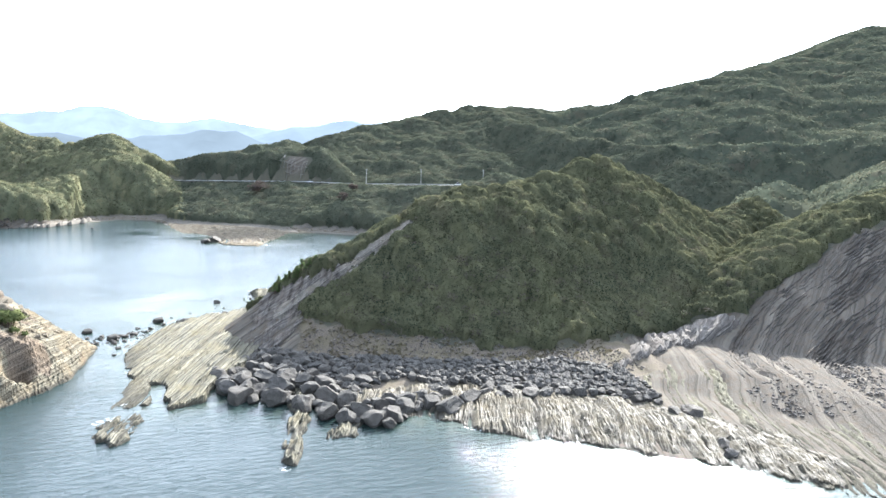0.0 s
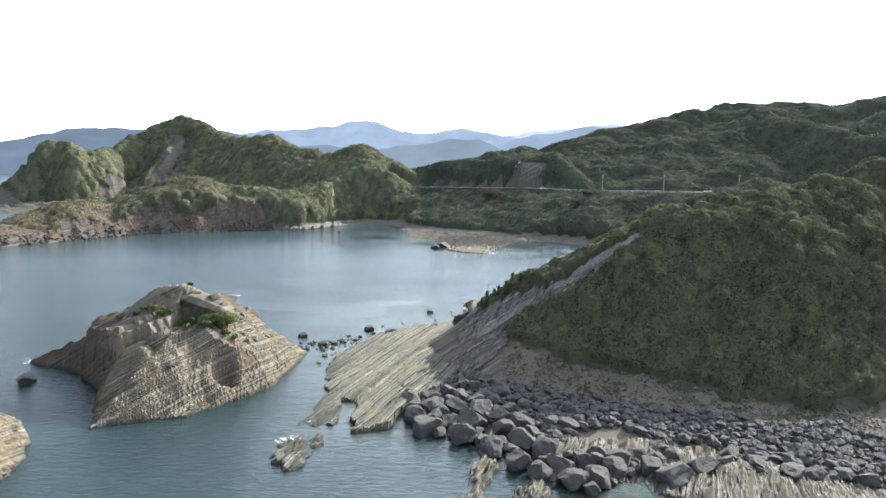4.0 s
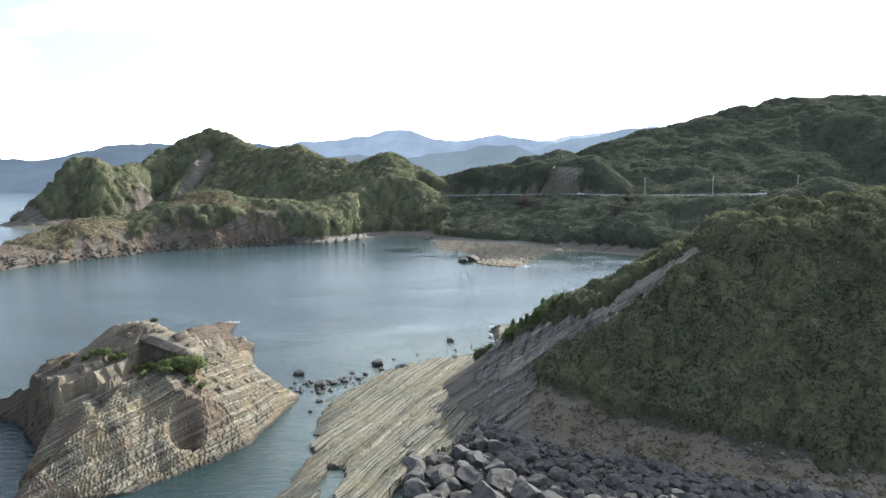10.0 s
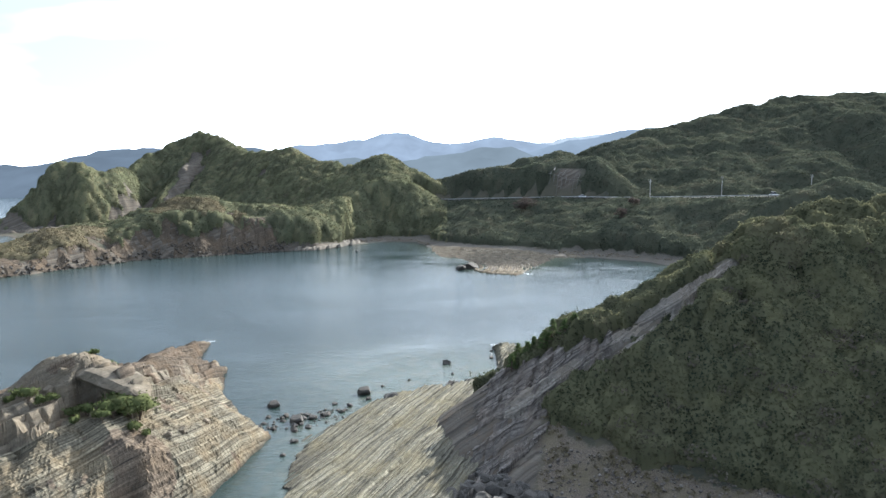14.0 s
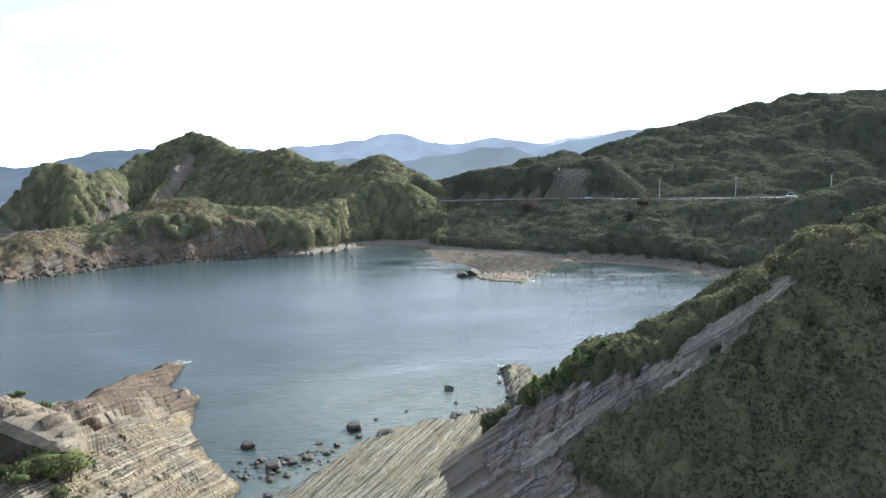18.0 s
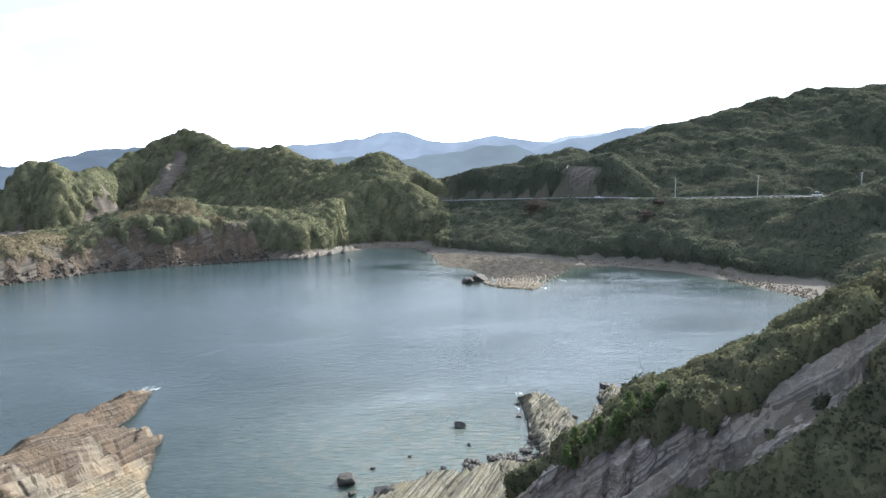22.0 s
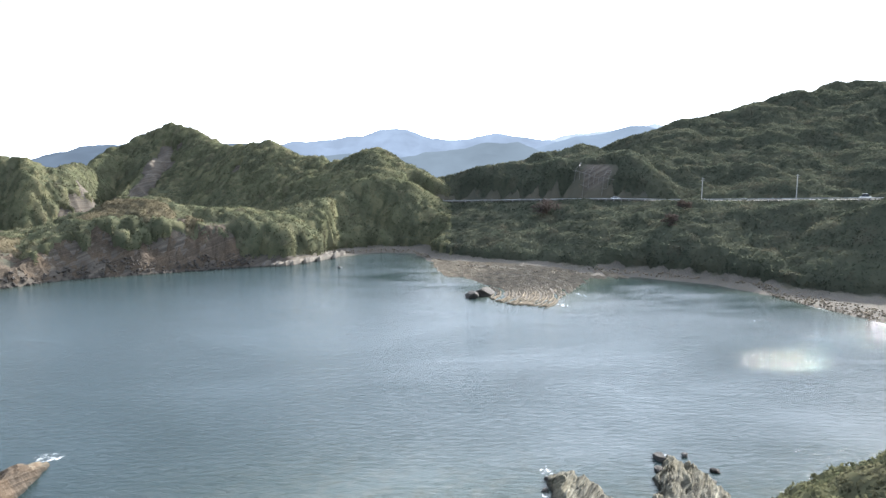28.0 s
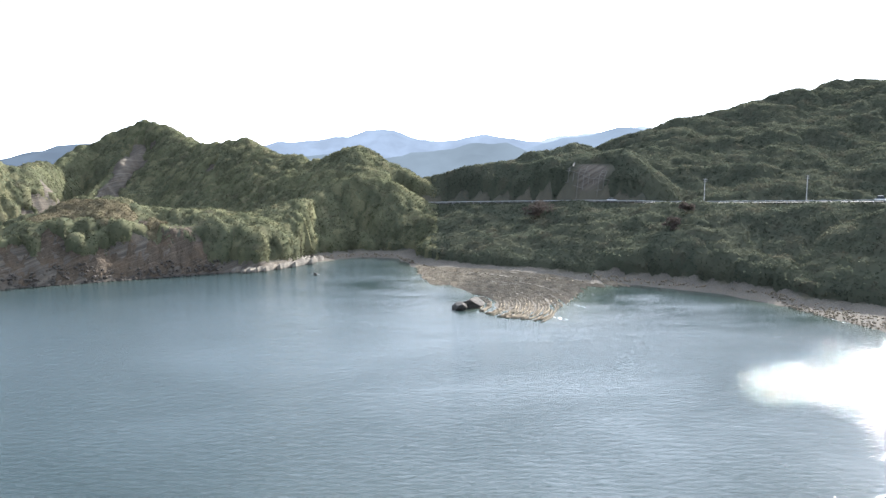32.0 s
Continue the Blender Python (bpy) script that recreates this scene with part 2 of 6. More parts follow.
LEAF_NEAR = leaf_mat("headland_leaves", (0.054, 0.067, 0.049), (0.09, 0.1, 0.058), (0.15, 0.148, 0.086), 0.42, True)
# darker, bluer copy of the hill leaves: the slope's shade is in the colour
LEAF_SHADED = leaf_mat("shaded_hill_leaves", (0.066, 0.082, 0.063), (0.08, 0.096, 0.068), (0.115, 0.12, 0.085), 0.42, True)
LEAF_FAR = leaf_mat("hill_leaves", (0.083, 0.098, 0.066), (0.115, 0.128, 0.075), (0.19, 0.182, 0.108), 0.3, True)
LEAF_TWIG = leaf_mat("grey_twigs", (0.09, 0.085, 0.065), (0.11, 0.10, 0.075), (0.14, 0.125, 0.10), 0.3)
LEAF_DRY = leaf_mat("dry_grass_tufts", (0.125, 0.115, 0.072), (0.14, 0.12, 0.078), (0.17, 0.145, 0.10), 0.25)
LEAF_PINE = leaf_mat("pine_needles", (0.075, 0.115, 0.05), (0.095, 0.135, 0.058), (0.13, 0.16, 0.07), 0.45)
LEAF_BUSH = leaf_mat("bush_leaves", (0.055, 0.08, 0.032), (0.08, 0.10, 0.042), (0.125, 0.135, 0.06), 0.35)
LEAF_RED = leaf_mat("autumn_leaves", (0.085, 0.072, 0.066), (0.095, 0.079, 0.07), (0.11, 0.092, 0.08), 0.4)


def water_mat():
    m = Mat("sea_water")
    p = m.pos()
    shallow, ruffled = m.attr("shallow"), m.attr("ruffled")
    # the paler bay colour paints in sky that wave slopes would mirror
    deep = m.mix(m.attr("sky_sheen"), (0.013, 0.026, 0.027), (0.035, 0.055, 0.06))
    col = m.mix(shallow, deep, (0.055, 0.076, 0.06))
    col = m.mix(m.math("MULTIPLY", shallow, m.ramp(m.noise(p, 0.35, 4), 0.45, 0.62, 0.0, 0.55)), col, (0.085, 0.078, 0.052))
    # swell, wind waves and ripples, their crests drawn out across the wind
    w0 = m.noise(m.scaled(p, 0.07, 0.22, 1, (0, 0, 0.35)), 1.0, 2, 0.5, 0.5)
    w1 = m.noise(m.scaled(p, 0.42, 1.15, 1, (0, 0, 0.3)), 1.0, 4, 0.6, 0.6)
    w2 = m.noise(m.scaled(p, 1.2, 2.6, 1, (0, 0, 0.1)), 1.0, 3, 0.6)
    w3 = m.noise(p, 5.5, 2, 0.6)
    calm = m.ramp(m.noise(m.scaled(p, 0.011, 0.024, 1, (0, 0, 0.25)), 1.0, 5, 0.6, 0.9), 0.36, 0.66, 0.45, 1.1)
    calm = m.math("ADD", calm, m.math("MULTIPLY", ruffled, 1.1))
    h = m.math("ADD", m.math("MULTIPLY", w1, 1.5), m.math("ADD", m.math("MULTIPLY", w2, 0.5), m.math("MULTIPLY", w3, 0.13)))
    # under the hills at the head of the bay the water lies still
    still = m.ramp(m.attr("lee"), 0.0, 1.0, 1.0, 0.25)
    h = m.math("MULTIPLY", m.math("ADD", m.math("MULTIPLY", h, calm), m.math("MULTIPLY", w0, 0.7)), still)
    return m.done(col, 0.07, m.bump(h, 0.38, 0.5), IOR=1.33)


WATER = water_mat()


def plain(name, color, rough=0.6, vary=0.25, scale=3.0, metal=0.0):
    m = Mat(name)
    g = m.noise(m.pos(), scale, 5, 0.6)
    col = m.mix(m.ramp(g, 0.3, 0.75), tuple(c * (1 - vary) for c in color), tuple(min(1, c * (1 + vary)) for c in color))
    return m.done(col, rough, m.bump(g, 0.2, 0.02), Metallic=metal)


ASPHALT = plain("asphalt", (0.06, 0.06, 0.062), 0.9)
CONCRETE = plain("grey_concrete", (0.19, 0.18, 0.165), 0.9)
STEEL = plain("white_rail_steel", (0.42, 0.43, 0.43), 0.4)
POLE = plain("weathered_concrete_pole", (0.45, 0.44, 0.42), 0.8)
CAR_WHITE = plain("white_car_paint", (0.8, 0.8, 0.8), 0.25, 0.03)
CAR_GLASS = plain("dark_car_glass", (0.02, 0.022, 0.025), 0.1, 0.1)
TYRE = plain("tyre_rubber", (0.02, 0.02, 0.02), 0.9)
BARK = plain("pine_bark", (0.09, 0.065, 0.045), 0.9)


def painted_haze_mat(name, color, glow):
    """Land so far off that it shows only as blue distance: its haze is painted as a glowing colour that takes no
    light.
    """
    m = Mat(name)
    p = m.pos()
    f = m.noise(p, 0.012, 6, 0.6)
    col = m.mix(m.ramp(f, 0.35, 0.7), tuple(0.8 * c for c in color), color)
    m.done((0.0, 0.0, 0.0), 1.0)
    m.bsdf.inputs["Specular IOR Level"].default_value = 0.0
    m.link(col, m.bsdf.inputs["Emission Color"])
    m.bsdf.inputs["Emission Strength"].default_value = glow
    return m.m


# ---------------------------------------------------------------- helpers for geometry
def mesh_of(name, verts, faces, mat, smooth=True):
    me = bpy.data.meshes.new(name)
    verts, faces = np.asarray(verts, np.float32), np.asarray(faces, np.int32)
    me.vertices.add(len(verts))
    me.vertices.foreach_set("co", verts.ravel())
    k = faces.shape[1]
    me.loops.add(faces.size)
    me.loops.foreach_set("vertex_index", faces.ravel())
    me.polygons.add(len(faces))
    me.polygons.foreach_set("loop_start", np.arange(0, faces.size, k, dtype=np.int32))
    me.polygons.foreach_set("use_smooth", np.full(len(faces), smooth))
    me.update(calc_edges=True)
    me.materials.append(mat)
    return me


def add_attr(me, name, values):
    a = me.attributes.new(name, "FLOAT", "POINT")
    a.data.foreach_set("value", np.asarray(values, np.float32))


def part(name, bm, material, parent, label=""):
    me = bpy.data.meshes.new(name)
    bm.to_mesh(me)
    bm.free()
    me.materials.append(material)
    ob = new(name, me)
    ob.parent = parent
    return tagged(ob, label)


def part_mesh(name, me, parent, label=""):
    ob = new(name, me)
    ob.parent = parent
    return tagged(ob, label)


def box(bm, size, at, bevel=0.0):
    r = bmesh.ops.create_cube(bm, size=1.0)
    for v in r["verts"]:
        v.co = Vector((v.co.x * size[0], v.co.y * size[1], v.co.z * size[2])) + Vector(at)
    if bevel:
        bmesh.ops.bevel(bm, geom=list({e for v in r["verts"] for e in v.link_edges}), offset=bevel, segments=2, affect="EDGES")
    return bm


def tube(bm, a, b, ra, rb, sides=8):
    a, b = Vector(a), Vector(b)
    q = (b - a).to_track_quat("Z", "Y")
    rings = []
    for c, r in ((a, ra), (b, rb)):
        rings.append([bm.verts.new(c + q @ Vector((r * math.cos(i * math.tau / sides), r * math.sin(i * math.tau / sides), 0))) for i in range(sides)])
    for i in range(sides):
        j = (i + 1) % sides
        bm.faces.new((rings[0][i], rings[0][j], rings[1][j], rings[1][i]))
    bm.faces.new(rings[1])
    bm.faces.new(rings[0][::-1])
    return bm


LATTICE = np.random.RandomState(5).rand(256, 256).astype(np.float32)


def vnoise(x, y):
    """Smooth value noise, -1 to 1, one cell a unit."""
    xi, yi = np.floor(x).astype(int), np.floor(y).astype(int)
    fx, fy = x - xi, y - yi
    fx, fy = fx * fx * (3 - 2 * fx), fy * fy * (3 - 2 * fy)
    g = lambda i, j: LATTICE[(xi + i) % 256, (yi + j) % 256]
    return 2 * ((g(0, 0) * (1 - fx) + g(1, 0) * fx) * (1 - fy) + (g(0, 1) * (1 - fx) + g(1, 1) * fx) * fy) - 1


def fbm(x, y, octaves=4):
    s, a = 0.0, 1.0
    for k in range(octaves):
        s = s + a * vnoise(x * 2**k + 17.3 * k, y * 2**k + 9.1 * k)
        a *= 0.5
    return s


# ---------------------------------------------------------------- the lie of the land
HEADLAND_SHORE = [(900, -420), (300, -210), (150, -120), (100, -80), (72, -62), (63, -50), (50, -35), (41, -30), (35, -22), (27, -16), (18, -9),
                  (8, 0), (-5, 12), (-6, 15), (-9, 3), (-14, 2), (-15, 14), (-19, 17), (-21, 29), (-22, 43), (-19, 47), (-10, 60),
                  (0, 63), (8, 67), (14, 76), (20, 80), (28, 84), (40, 88), (60, 96), (90, 112), (116, 138), (123, 162), (119, 181)]
BAY_SHORE = [(111, 206), (107, 221), (95, 246), (68, 267), (50, 250), (42, 230), (34, 212), (15, 217), (9, 225), (14, 243), (6, 266),
             (-3, 262), (-9, 306), (-19, 339), (-39, 341), (-56, 324), (-72, 298), (-85, 296), (-109, 283), (-127, 272), (-150, 260), (-174, 221),
             (-192, 190), (-212, 182), (-220, 200), (-205, 240), (-222, 300), (-265, 345), (-300, 385), (-335, 400), (-352, 440), (-350, 520), (-330, 640), (-260, 760),
             (-200, 1000), (1400, 1000), (1400, -420)]
SHORE = np.array(HEADLAND_SHORE + BAY_SHORE, float)

# ridges: rows of x, y, height, fall away from the crest
RIDGES = {
    "headland": [(10, 50, 3.5, 0.6), (14, 50, 6, 0.6), (18, 49.5, 9.5, 0.6), (24, 49, 14, 0.6), (30, 49, 18.5, 0.62), (38, 49.5, 23.5, 0.66), (46, 50, 28, 0.7), (57, 51, 32.5, 0.72), (66, 53, 34.8, 0.72), (78, 54, 36, 0.72),
                 (100, 60, 39.5, 0.7), (120, 66, 45.5, 0.7), (135, 68, 42.5, 0.7), (155, 70, 32, 0.6), (185, 72, 25, 0.5), (240, 90, 40, 0.45)],
    "fold": [(96, 0, 4, 0.7), (113, 2, 8, 0.6), (125, 8, 13.5, 0.55), (136, 10, 20, 0.55), (151, 12, 26, 0.55), (169, 14, 32, 0.55), (190, 16, 37, 0.55), (230, 25, 45, 0.58), (300, 60, 60, 0.62), (400, 90, 78, 0.62)],
    "main": [(-8, 428, 34, 0.5), (14, 420, 33, 0.5), (44, 420, 45.5, 0.52), (81, 430, 58, 0.52), (114, 432, 49, 0.48), (149, 450, 70.5, 0.42), (184, 460, 77, 0.4), (214, 470, 87, 0.4), (272, 475, 97.5, 0.4),
             (327, 475, 101, 0.4), (365, 460, 100, 0.4), (430, 430, 116, 0.42), (500, 420, 136, 0.42), (570, 420, 158, 0.42), (680, 430, 185, 0.4), (820, 450, 235, 0.4), (1200, 500, 240, 0.4)],
    "road_shelf": [(-40, 400, 20.5, 0.45), (10, 374, 22, 0.38), (45, 356, 23.5, 0.38), (80, 336, 25, 0.4), (112, 312, 25.5, 0.42), (146, 286, 27, 0.42), (170, 270, 27.5, 0.42), (210, 262, 28, 0.4), (260, 262, 28, 0.4)],
    "cut": [(-5, 412, 36, 0.9), (22, 402, 42, 0.9), (50, 390, 45, 0.95), (74, 376, 46, 0.95), (95, 374, 51, 0.8)],
    "knob": [(300, 300, 44, 0.4), (250, 275, 34, 0.45), (225, 264, 34, 0.5), (202, 258, 37.5, 0.55), (184, 256, 37.5, 0.55), (174, 257, 33, 0.55), (160, 256, 25, 0.5), (140, 240, 8, 0.5)],
    "inlet": [(158, 222, 17, 0.7), (152, 200, 15, 0.7), (150, 180, 15, 0.7), (146, 160, 14, 0.7)],
    "spur": [(270, 470, 98, 0.5), (285, 400, 80, 0.6), (300, 330, 66, 0.62), (340, 250, 60, 0.62), (420, 160, 70, 0.62), (520, 80, 90, 0.6)],
    "spur_two": [(430, 430, 118, 0.5), (440, 360, 98, 0.5), (470, 280, 80, 0.5)],
    "west": [(-6, 410, 35, 0.6), (-24, 408, 43, 0.6), (-44, 412, 51, 0.6), (-75, 430, 43, 0.6), (-100, 455, 50, 0.6), (-125, 475, 57.5, 0.75), (-150, 495, 56.5, 0.85), (-180, 530, 59, 0.9),
             (-210, 565, 69.5, 0.9), (-237, 586, 78, 0.8), (-262, 582, 69, 1.2), (-280, 560, 57, 1.5), (-286, 530, 46, 1.7), (-280, 490, 42.5, 1.9), (-270, 465, 42.5, 2.1), (-284, 452, 50.5, 2.1), (-298, 449, 50.5, 2.0),
             (-312, 441, 29, 1.5), (-338, 420, 1, 0.8)],
    "bare_spur": [(-240, 580, 75, 0.9), (-235, 554, 59, 1.25), (-233, 522, 45, 1.4), (-230, 492, 31, 1.5), (-228, 464, 19, 1.5), (-226, 440, 8, 1.2)],
    "promontory": [(-180, 300, 12.5, 0.5), (-160, 300, 20.5, 0.5), (-145, 300, 28.5, 0.45), (-136, 301, 30, 0.42), (-124, 310, 23, 0.32), (-98, 320, 20.5, 0.35), (-80, 333, 20.5, 0.45), (-62, 352, 24, 0.5), (-46, 384, 38, 0.6)],
    "low_cape": [(-200, 192, 4, 0.5), (-197, 208, 7.5, 0.5), (-196, 226, 11.5, 0.5), (-186, 245, 15.5, 0.5), (-180, 256, 16, 0.5), (-172, 268, 13, 0.55), (-163, 276, 6, 0.6)],
    "back_hill": [(-160, 330, 14, 0.2), (-190, 390, 11, 0.2), (-200, 440, 14, 0.3), (-195, 480, 26, 0.4), (-205, 520, 46, 0.6)],
}
ROAD = np.array([(-17, 390, 22.9), (-8, 388, 23.1), (10, 383, 23.6), (45, 367, 24.8), (72, 353, 25.8), (90, 340, 26.2), (108, 326, 26.4), (122, 314, 27), (146, 293, 28.2), (165, 280, 29), (188, 272, 29.4),
                 (220, 268, 29.6), (260, 268, 29.6)], float)
NORTH_FALL = 1.4


# where the scrub of the headland ends above the shore: x, y
SCRUB_EDGE = np.array([(8, 33), (13, 30.5), (17, 30), (21, 23.5), (25, 20.5), (34, 16.3), (44, 9.5), (52, 6), (60, 4.5), (70, 4), (87, 5.5), (94, 4.5), (109, 3.5), (114, 0.5), (118, -3.5), (127, -1),
                       (145, 1.2), (163, 3.5), (240, 12)], float)


def outcrop(x, y, h):
    """Two hard beds that come out on the flank of the headland, by the height across the beds; 0 to 1."""
    u = -0.53 * x + 0.21 * y + 0.82 * h + 0.25 * vnoise(x / 4, y / 4)
    broken = 0.95 + 0.5 * vnoise(x / 3.3 + 8, y / 3.3)
    upper = np.clip(2.1 - np.abs(u - 7.6) / 0.65, 0, 1) * np.clip((48.5 - x) / 2, 0, 1)
    lower = np.clip(1.8 - np.abs(u - 5.7) / 0.45, 0, 1) * np.clip((42 - x) / 3, 0, 1) * np.clip((x - 24) / 4, 0, 1) * np.clip(0.8 + 1.2 * vnoise(x / 5 + 3, y / 5), 0.2, 1)
    between = 0.62 * ((u > 5.2) & (u < 8.2)) * np.clip((41 - x) / 3, 0, 1) * np.clip((x - 22) / 4, 0, 1)
    return np.maximum(np.maximum(upper, lower) * np.clip(broken, 0, 1), between) * (x > 4) * (y > 24) * (y < 54)


def shore_distance(x, y):
    """Metres from the shore, positive on land."""
    best, inside = np.full(x.shape, 1e9), np.zeros(x.shape, bool)
    for (ax, ay), (bx, by) in zip(SHORE, np.roll(SHORE, -1, 0)):
        dx, dy = bx - ax, by - ay
        t = np.clip(((x - ax) * dx + (y - ay) * dy) / (dx * dx + dy * dy), 0, 1)
        best = np.minimum(best, (x - ax - t * dx) ** 2 + (y - ay - t * dy) ** 2)
        if ay != by:
            inside ^= ((ay > y) != (by > y)) & (x < dx * (y - ay) / dy + ax)
    return np.where(inside, 1, -1) * np.sqrt(best)


def line_distance(x, y, line):
    """Distance to a polyline and its third and later columns at the nearest place."""
    best, val = np.full(x.shape, 1e9), np.zeros(x.shape)
    for a, b in zip(line[:-1], line[1:]):
        dx, dy = b[0] - a[0], b[1] - a[1]
        t = np.clip(((x - a[0]) * dx + (y - a[1]) * dy) / (dx * dx + dy * dy), 0, 1)
        d = np.hypot(x - a[0] - t * dx, y - a[1] - t * dy)
        near = d < best
        best, val = np.where(near, d, best), np.where(near, a[2] + t * (b[2] - a[2]), val)
    return best, val


def zone(x, y, cx, cy, rx, ry, soft=0.4):
    """A soft oval mask."""
    r = np.hypot((x - cx) / rx, (y - cy) / ry)
    return np.clip((1 + soft - r) / (2 * soft), 0, 1)


def scree_mask(x, y):
    """Loose gravel between the boulders and the scrub."""
    return np.clip((np.interp(x, SCRUB_EDGE[:, 0], SCRUB_EDGE[:, 1]) + 2.2 * fbm(x / 6, y / 6, 3) - y) / 1.5 + 0.5, 0, 1) * (x > 4) * (x < 92) * (y > -14)


def land(x, y):
    """Height of the ground, and the masks of bare rock and beach."""
    wx, wy = x + 5 * vnoise(x / 23, y / 23) * np.clip((y - 90) / 60, 0.15, 1), y + 5 * vnoise(x / 21 + 50, y / 21) * np.clip((y - 90) / 60, 0.15, 1)
    sd = shore_distance(x, y) + 0.9 * fbm(x / 7, y / 7, 3)
    h = np.full(x.shape, -99.0)
    for which, rows in RIDGES.items():
        for a, b in zip(rows[:-1], rows[1:]):
            dx, dy = b[0] - a[0], b[1] - a[1]
            t = np.clip(((wx - a[0]) * dx + (wy - a[1]) * dy) / (dx * dx + dy * dy), 0, 1)
            d = np.hypot(wx - a[0] - t * dx, wy - a[1] - t * dy)
            z, s = a[2] + t * (b[2] - a[2]), a[3] + t * (b[3] - a[3])
            if which == "headland":
                s = s * np.where(dx * (wy - a[1]) - dy * (wx - a[0]) > 0, NORTH_FALL, 1.0)
            new_h = z - s * (np.sqrt(d * d + 36) - 6)
            k = np.clip(0.5 + (new_h - h) / 8, 0, 1)
            h = h * (1 - k) + new_h * k + 1.0 * k * (1 - k)
    gully = np.abs(fbm(x / 42, y / 42, 3))
    far = np.clip((y - 120) / 60, 0, 1) + np.clip((x - 200) / 60, 0, 1)
    h = h - np.clip(h / 25, 0, 1) * np.clip(far, 0, 1) * (4 * gully - 1.5)
    h = h + np.clip(h / 15, 0, 1) * np.where(y > 130, 0.5, 1.2) * fbm(x / 11, y / 11, 3)
    spur_x = np.interp(y, [440, 464, 492, 522, 554, 580], [-226, -228, -230, -233, -235, -240])
    east = x - spur_x + 4 * fbm(x / 9, y / 14, 3)
    scar = np.clip((east + 5) / 4, 0, 1) * np.clip((15 + 5 * vnoise(x / 6, y / 9) - east) / 4, 0, 1) * np.clip((562 - y) / 6, 0, 1) * np.clip((y - 436) / 8, 0, 1)
    recess = 0.9 * np.clip((-east - 9) / 4, 0, 1) * np.clip((568 - y) / 8, 0, 1) * np.clip((x + 262 - 0.1 * (500 - y)) / 5, 0, 1) * np.clip((26 + 10 * fbm(x / 12, y / 12, 3) - h) / 5, 0, 1) * (y > 420)
    edge_cliff = np.clip(1.1 - np.abs(x + 255 - 0.12 * (y - 470)) / 4 + 0.9 * fbm(x / 6, y / 6, 3), 0, 1) * (y > 425) * (y < 535) * (x < -235)
    sea_cliff = np.clip((11 + 9 * fbm(x / 9, y / 9, 3) - h) / 4, 0, 1) * (x < -276) * (y > 395)
    base = np.where(sd > 0, np.minimum(0.1 * sd + 0.15, 2.0 + 0.03 * sd), 0.3 * sd)
    ledge = np.clip(zone(x, y, 38, -20, 45, 18, 0.3) + zone(x, y, 78, -48, 20, 24, 0.3) + zone(x, y, 30, 250, 40, 45, 0.3) + zone(x, y, -10, 30, 14, 36, 0.3), 0, 1)
    base = np.where(sd > 0, base * (1 - 0.75 * ledge), base) - 0.2 * ledge
    west = np.clip((-58 - x) / 22, 0, 1)
    lim = 0.3 + np.where(sd > 0, sd, 0) * (1.1 + 0.7 * west) * (1 + 0.1 * west * fbm(x / 7, y / 7, 3))
    bare = np.clip((h - lim) / 2 + 0.5, 0, 1) * np.clip((14 + 6 * fbm(x / 11, y / 11, 3) - np.minimum(h, lim)) / 3, 0, 1) * (sd > 0) * np.clip((-90 - x) / 8, 0, 1)
    cliff = np.minimum(h, lim)
    flat = np.clip((x + 66) / 8, 0, 1) * (y > 132)
    h = np.where(sd > 0, np.maximum(cliff, base), base)
    # a shingle beach, then the foot of the slope
    shore_cap = 0.25 + 0.16 * sd + 1.1 * np.maximum(0, sd - 10 - 3 * vnoise(x / 9, y / 9))
    h = np.where((sd > 0) & (flat > 0.5), np.minimum(h, shore_cap), h)
    d, z = line_distance(x, y, ROAD)
    k = np.clip((9 - d) / 4, 0, 1)
    h = h * (1 - k) + z * k
    slope_rock = zone(x, y, 112, -14, 42, 26, 0.15) + zone(x, y, 170, -10, 60, 38, 0.15) + zone(x, y, 80, -45, 40, 30, 0.2)
    slope_rock = slope_rock * np.clip((np.interp(x, SCRUB_EDGE[:, 0], SCRUB_EDGE[:, 1]) + 2.0 * vnoise(x / 5, y / 5) - y) / 2 + 0.5, 0, 1)
    faces = scar + recess + edge_cliff + sea_cliff + 0.8 * zone(x, y, 79, 364, 9, 8, 0.5) + 0.9 * zone(x, y, -143, 452, 4.5, 5, 0.5) + 0.6 * zone(x, y, -196, 204, 22, 18, 0.5)
    rock = np.clip(slope_rock + faces + bare * (1 + 0.4 * fbm(x / 9, y / 9, 3)) + np.clip((3 - sd) / 2, 0, 1), 0, 1)
    # the bare beds that climb the western flank of the headland
    band = 0.9 * outcrop(x, y, h)
    low_y, high_y = np.interp(x, [6, 13.5, 20, 27.5], [27, 34.2, 36.6, 38.6]), np.interp(x, [6, 11.7, 16, 20.6, 25, 28.5], [53, 46, 45.8, 43.4, 41.2, 42])
    rag = 1.2 * vnoise(x / 2.5, y / 2.5)
    band = np.maximum(band, np.clip(y - low_y + rag + 0.5, 0, 1) * np.clip(high_y - y + rag + 0.5, 0, 1) * (x > 3) * (x < 28.5))
    foot = zone(x, y, 3, 33, 11.5, 19, 0.15)
    scree = scree_mask(x, y)
    rock = np.clip(rock * (1 - scree * (x < 80)) + band + foot, 0, 1)
    beach = np.clip((2.9 - h) / 1.0, 0, 1) * (1 - np.clip(zone(x, y, -8, 34, 24, 34), 0, 1)) * (1 - np.clip(slope_rock, 0, 1)) * (1 - west)
    beach = np.maximum(beach, 0.9 * scree * (1 - foot) * (x < 86))
    return h, rock, beach, sd


